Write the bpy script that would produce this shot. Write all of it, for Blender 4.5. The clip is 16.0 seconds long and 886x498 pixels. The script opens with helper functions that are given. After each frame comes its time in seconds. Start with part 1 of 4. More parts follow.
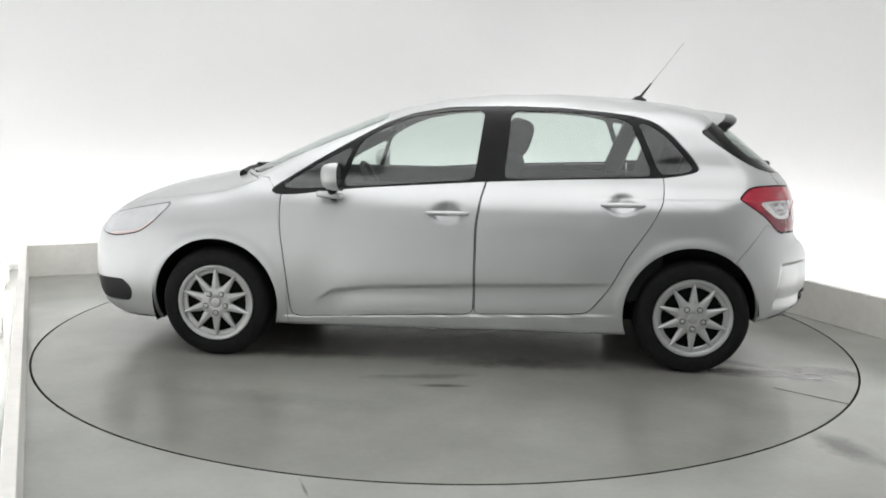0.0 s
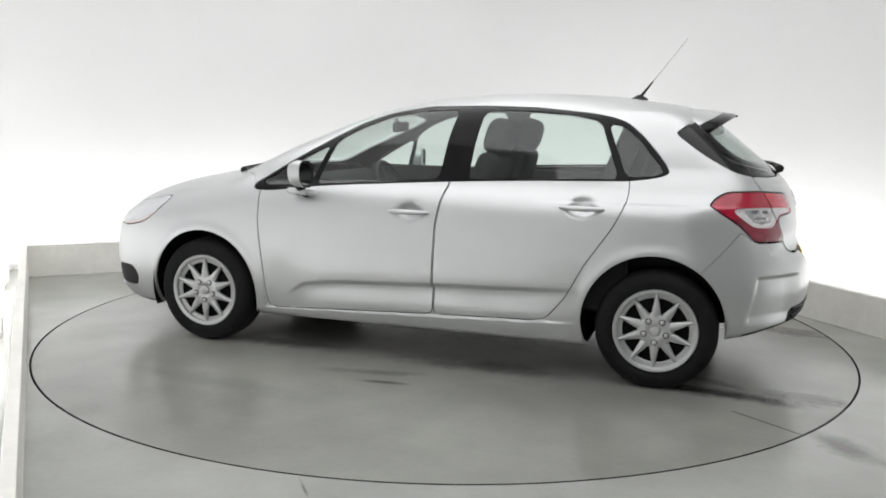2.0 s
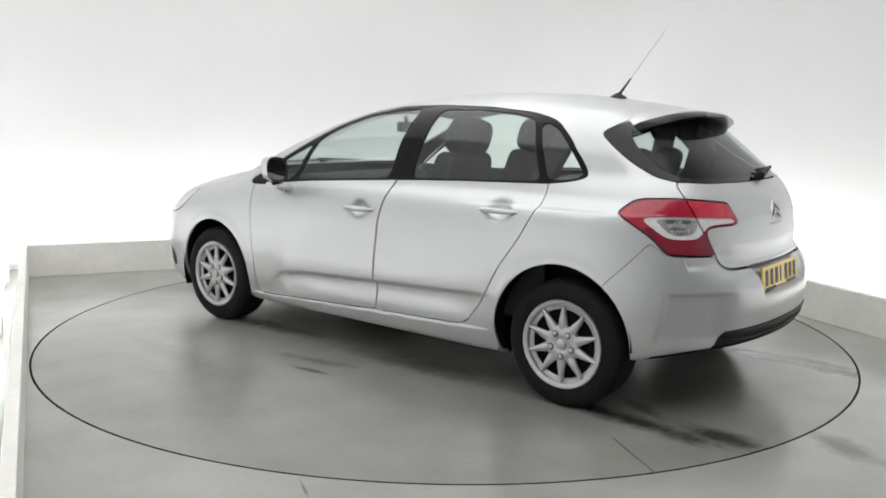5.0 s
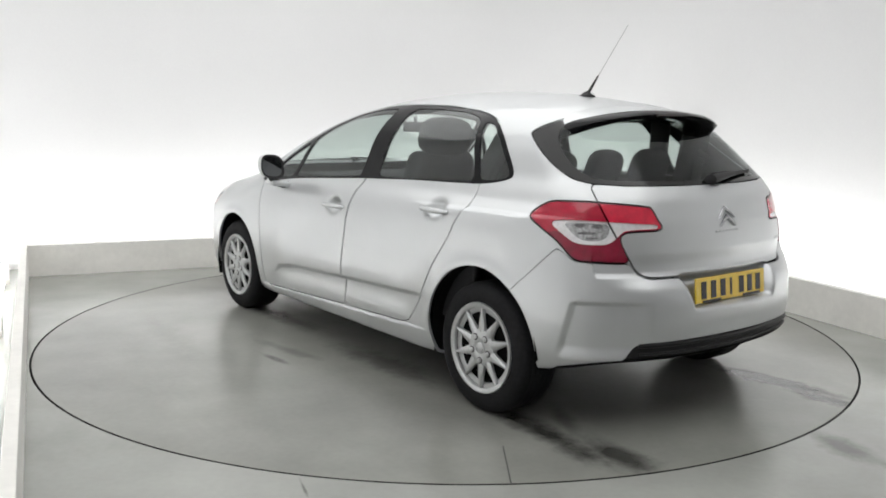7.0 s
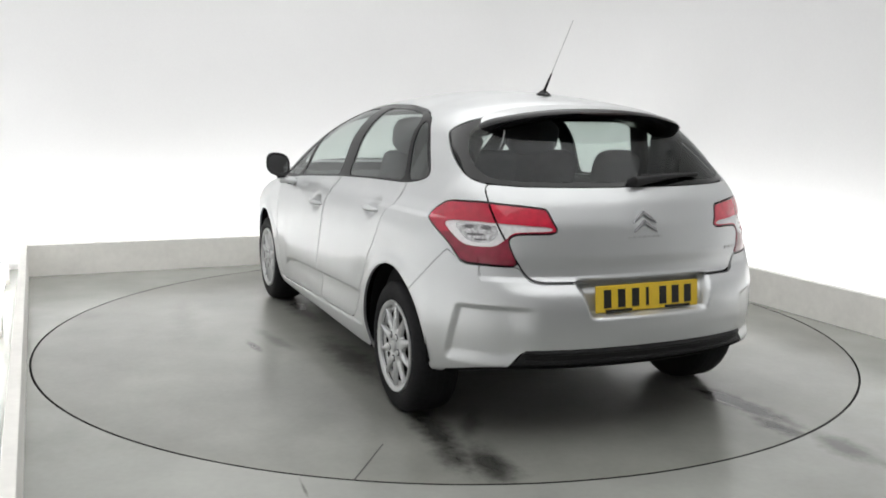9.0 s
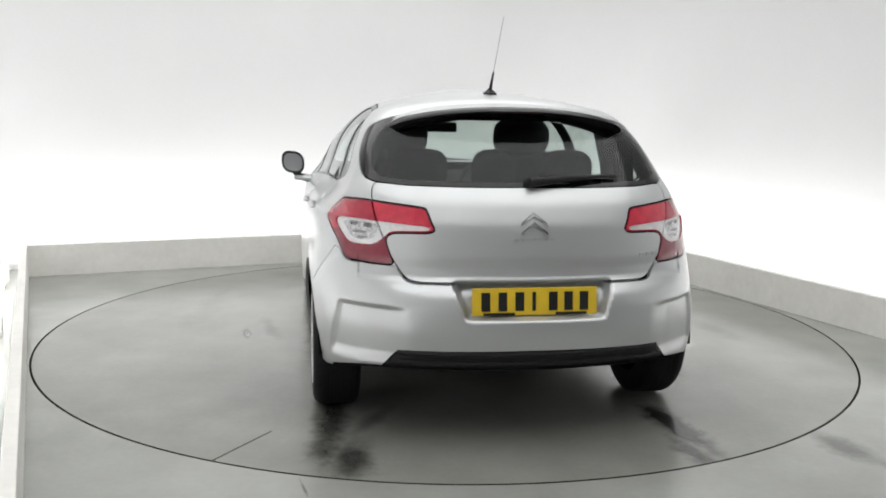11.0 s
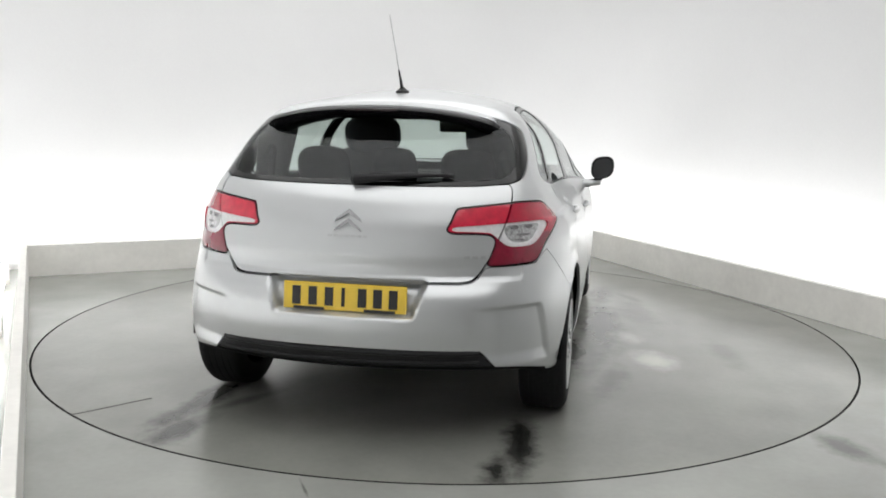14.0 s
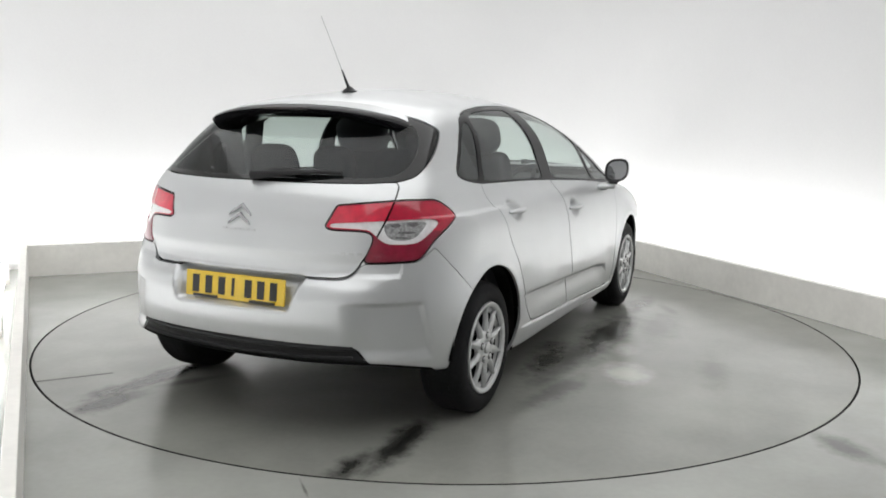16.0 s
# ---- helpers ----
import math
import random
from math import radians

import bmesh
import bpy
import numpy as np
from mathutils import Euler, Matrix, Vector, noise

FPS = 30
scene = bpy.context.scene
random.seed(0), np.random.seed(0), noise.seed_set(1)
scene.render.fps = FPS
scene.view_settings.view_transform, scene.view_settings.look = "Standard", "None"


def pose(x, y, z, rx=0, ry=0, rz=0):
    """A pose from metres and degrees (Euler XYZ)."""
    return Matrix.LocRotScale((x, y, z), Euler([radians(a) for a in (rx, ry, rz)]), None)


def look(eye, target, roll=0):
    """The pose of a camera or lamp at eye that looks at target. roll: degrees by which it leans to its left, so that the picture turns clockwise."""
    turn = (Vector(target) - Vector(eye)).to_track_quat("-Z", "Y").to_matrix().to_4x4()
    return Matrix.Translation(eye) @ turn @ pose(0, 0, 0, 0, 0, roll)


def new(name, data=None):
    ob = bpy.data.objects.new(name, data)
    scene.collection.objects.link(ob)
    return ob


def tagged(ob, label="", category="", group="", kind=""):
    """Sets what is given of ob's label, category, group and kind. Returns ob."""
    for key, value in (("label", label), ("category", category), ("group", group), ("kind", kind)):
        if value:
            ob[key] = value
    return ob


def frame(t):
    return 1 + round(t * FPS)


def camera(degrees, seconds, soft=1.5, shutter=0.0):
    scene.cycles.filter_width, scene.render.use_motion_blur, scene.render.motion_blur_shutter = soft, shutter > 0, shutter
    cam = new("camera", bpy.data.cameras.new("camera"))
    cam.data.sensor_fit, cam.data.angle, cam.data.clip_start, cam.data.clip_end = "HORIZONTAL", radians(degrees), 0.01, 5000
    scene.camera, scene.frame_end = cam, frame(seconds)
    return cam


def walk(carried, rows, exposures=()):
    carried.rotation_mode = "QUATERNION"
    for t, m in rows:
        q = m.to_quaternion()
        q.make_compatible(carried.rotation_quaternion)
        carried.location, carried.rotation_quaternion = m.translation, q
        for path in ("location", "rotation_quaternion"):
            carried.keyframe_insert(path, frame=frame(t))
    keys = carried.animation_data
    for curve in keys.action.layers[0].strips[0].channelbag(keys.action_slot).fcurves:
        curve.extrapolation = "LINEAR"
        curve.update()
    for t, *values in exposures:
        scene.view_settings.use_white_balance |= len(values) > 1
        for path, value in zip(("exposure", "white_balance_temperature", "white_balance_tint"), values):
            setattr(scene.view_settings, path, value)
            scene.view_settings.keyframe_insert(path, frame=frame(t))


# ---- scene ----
EYE = Vector((0.0, -5.505, 1.3714))
cam = camera(54.09, 16.0, soft=1.8)
CAM_POSE = look(EYE, EYE + Vector((-0.003893, 0.98782, -0.155553)), 1.0045)
walk(cam, [(0.0, CAM_POSE), (16.0, CAM_POSE)], exposures=[(0.0, 0.0), (16.0, 0.0)])

# heading of the turntable, degrees, once a second
HEADING = [176.1, 169.14, 162.26, 155.43, 148.62, 141.8, 134.97, 128.09, 121.18, 114.21, 107.2, 100.15, 93.06, 85.96, 78.86, 71.79, 64.77]
CAR_OFFSET = Vector((-0.0834, 0.0059, 0.0))

# ---------- world and lights ----------
world = bpy.data.worlds.new("studio_world")
scene.world = world
world.use_nodes = True
world.node_tree.nodes["Background"].inputs["Color"].default_value = (1, 1, 1, 1)
world.node_tree.nodes["Background"].inputs["Strength"].default_value = 0.05

# the booth stands turned against the camera: u along its back wall, v into it
BU, BV = Vector((0.9138, 0.4062, 0)), Vector((-0.4062, 0.9138, 0))
BOOTH = Matrix(((BU.x, BV.x, 0, 0), (BU.y, BV.y, 0, 0), (0, 0, 1, 0), (0, 0, 0, 1)))
KERB_L, KERB_R, KERB_B, KERB_H = -2.51, 2.475, 2.60, 0.258
WALL_GAP = 0.62
WALL_L, WALL_R, WALL_B, WALL_F, CEILING_Z = KERB_L - WALL_GAP, KERB_R + WALL_GAP, KERB_B + WALL_GAP, -6.6, 3.6


def area_lamp(name, m, sx, sy, watts, colour=(1, 1, 1)):
    data = bpy.data.lights.new(name, "AREA")
    data.shape, data.size, data.size_y, data.energy, data.color = "RECTANGLE", sx, sy, watts, colour
    ob = new(name, data)
    ob.matrix_world = m
    return ob


# softbox under the ceiling, over the turntable
area_lamp("ceiling_lamp", BOOTH @ pose(-0.4, -1.2, CEILING_Z - 0.16), 4.6, 7.2, 124)
# tubes in the trough behind the kerb, washing up the cloth walls
area_lamp("trough_lamp", BOOTH @ pose(0, KERB_B + 0.24, 0.06, 180 - 12), 5.2, 0.10, 28)
area_lamp("trough_lamp", BOOTH @ pose(KERB_R + 0.24, -0.6, 0.06, 180, 12) @ pose(0, 0, 0, 0, 0, 90), 6.4, 0.10, 33)
area_lamp("trough_lamp", BOOTH @ pose(KERB_L - 0.24, -1.0, 0.06, 180, -12) @ pose(0, 0, 0, 0, 0, 90), 7.0, 0.10, 37)

# ---------- materials ----------


def material(name, base, rough=0.5, metal=0.0, coat=0.0, grain=0.0, grain_scale=40.0, bump=0.0, bump_scale=200.0, spread=0.0, spread_scale=2.0,
             rough_var=0.0, spec=0.5):
    m = bpy.data.materials.new(name)
    m.use_nodes = True
    nt = m.node_tree
    b = nt.nodes["Principled BSDF"]
    b.inputs["Base Color"].default_value = (*base, 1)
    b.inputs["Roughness"].default_value = rough
    b.inputs["Metallic"].default_value = metal
    b.inputs["Coat Weight"].default_value = coat
    b.inputs["Coat Roughness"].default_value = 0.04
    b.inputs["Specular IOR Level"].default_value = spec
    tc = nt.nodes.new("ShaderNodeTexCoord")

    def noise_node(scale, detail=4.0):
        n = nt.nodes.new("ShaderNodeTexNoise")
        n.inputs["Scale"].default_value, n.inputs["Detail"].default_value = scale, detail
        nt.links.new(tc.outputs["Object"], n.inputs["Vector"])
        return n
    if grain or spread:
        colour = None
        for amount, scale in ((spread, spread_scale), (grain, grain_scale)):
            if not amount:
                continue
            n = noise_node(scale)
            ramp = nt.nodes.new("ShaderNodeMapRange")
            ramp.inputs["From Min"].default_value, ramp.inputs["From Max"].default_value = 0.3, 0.7
            ramp.inputs["To Min"].default_value, ramp.inputs["To Max"].default_value = 1 - amount, 1 + amount
            nt.links.new(n.outputs["Fac"], ramp.inputs["Value"])
            mul = nt.nodes.new("ShaderNodeVectorMath")
            mul.operation = "SCALE"
            if colour is None:
                mul.inputs[0].default_value = base
            else:
                nt.links.new(colour, mul.inputs[0])
            nt.links.new(ramp.outputs["Result"], mul.inputs["Scale"])
            colour = mul.outputs["Vector"]
        nt.links.new(colour, b.inputs["Base Color"])
    if rough_var:
        n = noise_node(spread_scale * 1.7)
        ramp = nt.nodes.new("ShaderNodeMapRange")
        ramp.inputs["From Min"].default_value, ramp.inputs["From Max"].default_value = 0.3, 0.7
        ramp.inputs["To Min"].default_value, ramp.inputs["To Max"].default_value = max(0.02, rough - rough_var), rough + rough_var
        nt.links.new(n.outputs["Fac"], ramp.inputs["Value"])
        nt.links.new(ramp.outputs["Result"], b.inputs["Roughness"])
    if bump:
        n = noise_node(bump_scale)
        bn = nt.nodes.new("ShaderNodeBump")
        bn.inputs["Strength"].default_value, bn.inputs["Distance"].default_value = bump, 0.002
        nt.links.new(n.outputs["Fac"], bn.inputs["Height"])
        nt.links.new(bn.outputs["Normal"], b.inputs["Normal"])
    return m


PAINT = material("silver_paint", (0.605, 0.618, 0.624), 0.40, 0.72, 0.4, grain=0.03, grain_scale=900, spread=0.015, spread_scale=3, rough_var=0.03)
BLACK_GLOSS = material("black_gloss", (0.010, 0.010, 0.011), 0.16, 0, 0.0, spread=0.2, spread_scale=8, spec=0.14)
GLASS_BORDER = material("printed_glass", (0.004, 0.0045, 0.0045), 0.05, spread=0.2, spread_scale=6, spec=0.45)
BLACK_PLASTIC = material("black_plastic", (0.014, 0.014, 0.015), 0.55, grain=0.2, grain_scale=300, bump=0.15, bump_scale=900, spec=0.3)
DARK = material("dark_liner", (0.010, 0.010, 0.010), 0.95, spread=0.2, spec=0.05)
RUBBER = material("tyre_rubber", (0.010, 0.010, 0.011), 0.72, grain=0.25, grain_scale=60, bump=0.2, bump_scale=300, rough_var=0.1, spec=0.2)
HUBCAP = material("hubcap_silver", (0.54, 0.548, 0.552), 0.36, 0.6, 0.2, grain=0.05, grain_scale=60, rough_var=0.06)
LENS_RED = material("lens_red", (0.62, 0.020, 0.055), 0.12, 0, 0.8, grain=0.15, grain_scale=30)
BRAKE_LENS = material("brake_lens", (0.016, 0.004, 0.005), 0.2, 0, 0.2)
LENS_MID_RED = material("lens_mid_red", (0.44, 0.009, 0.038), 0.12, 0, 0.8, grain=0.15, grain_scale=30)
LENS_DARK_RED = material("lens_dark_red", (0.24, 0.004, 0.028), 0.12, 0, 0.8, grain=0.15, grain_scale=30)
LENS_GREY = material("lens_grey", (0.58, 0.58, 0.59), 0.20, 0.6, 0.6, grain=0.45, grain_scale=90)
LENS_SHADE = material("lens_shade", (0.17, 0.165, 0.17), 0.25, 0.3, 0.6, grain=0.4, grain_scale=120)
LENS_EDGE = material("lens_edge", (0.12, 0.007, 0.020), 0.2, 0, 0.5, grain=0.1)
TUBE_GLOW = material("tube_glow", (1, 1, 1), 0.4)
TUBE_GLOW.node_tree.nodes["Principled BSDF"].inputs["Emission Color"].default_value = (1, 1, 1, 1)
TUBE_GLOW.node_tree.nodes["Principled BSDF"].inputs["Emission Strength"].default_value = 6.0
LENS_CLEAR = material("lens_clear", (0.84, 0.84, 0.85), 0.15, 0.15, 0.8, grain=0.10, grain_scale=55)
HEAD_LENS = material("headlamp_lens", (0.70, 0.71, 0.73), 0.12, 0.4, 0.8, grain=0.06, grain_scale=20)
AMBER = material("amber_lens", (0.70, 0.58, 0.57), 0.2, 0, 0.6)
CHROME = material("chrome", (0.75, 0.76, 0.78), 0.12, 1.0, grain=0.03)
BADGE = material("badge_chrome", (0.46, 0.46, 0.47), 0.22, 1.0, grain=0.05)
PLATE_YELLOW = material("plate_yellow", (0.82, 0.56, 0.03), 0.35, 0, 0.3, grain=0.04, grain_scale=30)
PLATE_BLACK = material("plate_black", (0.01, 0.01, 0.01), 0.45, grain=0.1)
SEAT_CLOTH = material("seat_cloth", (0.03, 0.031, 0.034), 0.9, spec=0.15, grain=0.3, grain_scale=250, bump=0.3, bump_scale=500)
TRIM_GREY = material("trim_grey", (0.028, 0.028, 0.03), 0.7, spec=0.2, grain=0.15, grain_scale=120)
MIRROR_GLASS = material("mirror_glass", (0.22, 0.225, 0.23), 0.03, 1.0)


def tinted_glass(name, tint, clear, skin):
    """Thin tinted pane: a clear sheet with a mirror-like skin."""
    m = bpy.data.materials.new(name)
    m.use_nodes = True
    nt = m.node_tree
    nt.nodes.clear()
    out = nt.nodes.new("ShaderNodeOutputMaterial")
    tr, gl, mix = nt.nodes.new("ShaderNodeBsdfTransparent"), nt.nodes.new("ShaderNodeBsdfGlossy"), nt.nodes.new("ShaderNodeMixShader")
    tr.inputs["Color"].default_value = (*[c * clear for c in tint], 1)
    gl.inputs["Roughness"].default_value = 0.02
    gl.inputs["Color"].default_value = (0.95, 0.97, 0.97, 1)
    fr = nt.nodes.new("ShaderNodeLayerWeight")
    fr.inputs["Blend"].default_value = 0.5
    po, ad = nt.nodes.new("ShaderNodeMath"), nt.nodes.new("ShaderNodeMath")
    po.operation, po.inputs[1].default_value = "POWER", 5.0
    ad.operation, ad.inputs[1].default_value, ad.inputs[2].default_value = "MULTIPLY_ADD", 0.85, skin
    nt.links.new(fr.outputs["Facing"], po.inputs[0])
    nt.links.new(po.outputs[0], ad.inputs[0])
    nt.links.new(ad.outputs[0], mix.inputs["Fac"])
    nt.links.new(tr.outputs[0], mix.inputs[1])
    nt.links.new(gl.outputs[0], mix.inputs[2])
    nt.links.new(mix.outputs[0], out.inputs["Surface"])
    return m


GLASS = tinted_glass("window_glass", (0.86, 0.93, 0.90), 0.93, 0.075)
GLASS_REAR = tinted_glass("rear_glass", (0.86, 0.93, 0.90), 0.72, 0.032)
WALL_CLOTH = material("white_cloth", (0.80, 0.80, 0.80), 0.9, spread=0.02, spread_scale=0.7, grain=0.01, grain_scale=60, bump=0.05, bump_scale=400)
KERB_PAINT = material("kerb_paint", (0.87, 0.855, 0.81), 0.5, grain=0.03, grain_scale=24, spread=0.05, spread_scale=2.6, bump=0.1, bump_scale=60)
FRONT_GREY = material("front_grey", (0.30, 0.30, 0.30), 0.8, spread=0.1)


def floor_material(name, tone_marks, base=(0.272, 0.274, 0.250)):
    """Painted concrete, worn and patchily damp. Marks: (x, y, half length, half width, turn, strength), damp and
    painted shade; negative strength paints pale reflection.
    """
    m = material(name, base, 0.3)
    nt = m.node_tree
    b = nt.nodes["Principled BSDF"]
    tc = nt.nodes.new("ShaderNodeTexCoord")

    def math_node(op, a, c=None, clamp=False):
        n = nt.nodes.new("ShaderNodeMath")
        n.operation, n.use_clamp = op, clamp
        for i, v in enumerate((a, c)):
            if v is None:
                continue
            if isinstance(v, (int, float)):
                n.inputs[i].default_value = v
            else:
                nt.links.new(v, n.inputs[i])
        return n.outputs[0]

    def noise_out(scale, detail=5.0, rough=0.55):
        n = nt.nodes.new("ShaderNodeTexNoise")
        n.inputs["Scale"].default_value, n.inputs["Detail"].default_value, n.inputs["Roughness"].default_value = scale, detail, rough
        mp = nt.nodes.new("ShaderNodeMapping")
        mp.inputs["Location"].default_value = (3.1, 7.7, 0.37)
        nt.links.new(tc.outputs["Object"], mp.inputs["Vector"])
        nt.links.new(mp.outputs["Vector"], n.inputs["Vector"])
        return n.outputs["Fac"]

    broad, fine, ragged = noise_out(0.9, 2), noise_out(30.0, 1), noise_out(7.0, 6, 0.68)
    wet_shade, pale_sheen = None, 0.0
    for sx, sy, la, lb, turn, strength in tone_marks:
        mp = nt.nodes.new("ShaderNodeMapping")
        mp.vector_type = "TEXTURE"
        mp.inputs["Location"].default_value = (sx, sy, 0)
        mp.inputs["Rotation"].default_value = (0, 0, radians(turn))
        mp.inputs["Scale"].default_value = (la, lb, 1)
        nt.links.new(tc.outputs["Object"], mp.inputs["Vector"])
        ln = nt.nodes.new("ShaderNodeVectorMath")
        ln.operation = "LENGTH"
        nt.links.new(mp.outputs["Vector"], ln.inputs[0])
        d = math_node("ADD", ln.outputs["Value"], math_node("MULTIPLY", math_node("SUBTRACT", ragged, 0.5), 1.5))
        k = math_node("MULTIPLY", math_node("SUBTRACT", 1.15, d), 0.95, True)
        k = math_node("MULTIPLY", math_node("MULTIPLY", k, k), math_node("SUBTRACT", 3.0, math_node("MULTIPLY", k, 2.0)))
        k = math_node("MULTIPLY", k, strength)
        # negative strength: a bright reflection painted as lighter colour
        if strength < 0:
            pale_sheen = math_node("MAXIMUM", pale_sheen, math_node("MULTIPLY", k, -1.0))
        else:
            wet_shade = k if wet_shade is None else math_node("MAXIMUM", wet_shade, k)
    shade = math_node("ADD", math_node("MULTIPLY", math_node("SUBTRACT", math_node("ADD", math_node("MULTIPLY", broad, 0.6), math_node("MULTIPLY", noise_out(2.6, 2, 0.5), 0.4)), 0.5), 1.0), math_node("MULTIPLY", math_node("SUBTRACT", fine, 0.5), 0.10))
    shade = math_node("MULTIPLY", math_node("ADD", shade, 1.0), math_node("ADD", pale_sheen, 1.0))
    if wet_shade is not None:
        shade = math_node("MULTIPLY", shade, math_node("SUBTRACT", 1.0, wet_shade))
    sc = nt.nodes.new("ShaderNodeVectorMath")
    sc.operation = "SCALE"
    sc.inputs[0].default_value = base
    nt.links.new(shade, sc.inputs["Scale"])
    nt.links.new(sc.outputs["Vector"], b.inputs["Base Color"])
    rough = math_node("ADD", 0.175, math_node("MULTIPLY", noise_out(1.6, 2), 0.115))
    if wet_shade is not None:
        rough = math_node("SUBTRACT", rough, math_node("MULTIPLY", wet_shade, 0.08), True)
    nt.links.new(rough, b.inputs["Roughness"])
    b.inputs["Coat Weight"].default_value = 0.0
    b.inputs["Specular IOR Level"].default_value = 0.72
    return m


# ---------- mesh helpers ----------


def empty(name, m=Matrix(), parent=None):
    ob = new(name)
    ob.empty_display_size = 0.1
    ob.parent = parent
    ob.matrix_basis = m
    return ob


def part(name, bm, mat, parent=None, label="", smooth=False, sharp=35):
    me = bpy.data.meshes.new(name)
    bm.normal_update()
    bm.to_mesh(me)
    bm.free()
    if smooth:
        me.shade_smooth()
        me.set_sharp_from_angle(angle=radians(sharp))
    for one in mat if isinstance(mat, (list, tuple)) else (mat,):
        me.materials.append(one)
    ob = new(name, me)
    ob.parent = parent
    if label:
        tagged(ob, label)
    return ob


def box(bm, size, m=Matrix(), bevel=0.0, seg=2):
    made = bmesh.ops.create_cube(bm, size=1.0, matrix=m @ Matrix.Diagonal((*size, 1)))["verts"]
    if bevel:
        edges = list({e for v in made for e in v.link_edges})
        bmesh.ops.bevel(bm, geom=edges, offset=bevel, segments=seg, profile=0.5, affect="EDGES")
    return bm


def lathe(bm, profile, n=64, m=Matrix(), close=False):
    """Turns (radius, height) points about z."""
    rings = []
    for r, h in profile:
        rings.append([bm.verts.new(m @ Vector((r * math.cos(2 * math.pi * i / n), r * math.sin(2 * math.pi * i / n), h))) for i in range(n)])
    pairs = list(zip(rings, rings[1:])) + ([(rings[-1], rings[0])] if close else [])
    for a, b in pairs:
        for i in range(n):
            bm.faces.new((a[i], a[(i + 1) % n], b[(i + 1) % n], b[i]))
    return rings


def prism(bm, outline, depth, m=Matrix()):
    """A flat outline in xy, thick along z."""
    lo = [bm.verts.new(m @ Vector((x, y, 0))) for x, y in outline]
    hi = [bm.verts.new(m @ Vector((x, y, depth))) for x, y in outline]
    bm.faces.new(lo[::-1])
    bm.faces.new(hi)
    n = len(outline)
    for i in range(n):
        bm.faces.new((lo[i], lo[(i + 1) % n], hi[(i + 1) % n], hi[i]))
    return bm


def tube(bm, path, radius, n=10):
    """A round rod along points; radius may be a list."""
    radii = radius if isinstance(radius, (list, tuple)) else [radius] * len(path)
    rings = []
    for i, p in enumerate(path):
        p = Vector(p)
        d = (Vector(path[min(i + 1, len(path) - 1)]) - Vector(path[max(i - 1, 0)])).normalized()
        side = d.orthogonal().normalized() if not rings else (last - d * last.dot(d)).normalized()
        last = side
        up = d.cross(side)
        rings.append([bm.verts.new(p + radii[i] * (math.cos(2 * math.pi * k / n) * side + math.sin(2 * math.pi * k / n) * up)) for k in range(n)])
    for a, b in zip(rings, rings[1:]):
        for k in range(n):
            bm.faces.new((a[k], a[(k + 1) % n], b[(k + 1) % n], b[k]))
    bm.faces.new(rings[0][::-1])
    bm.faces.new(rings[-1])
    return bm


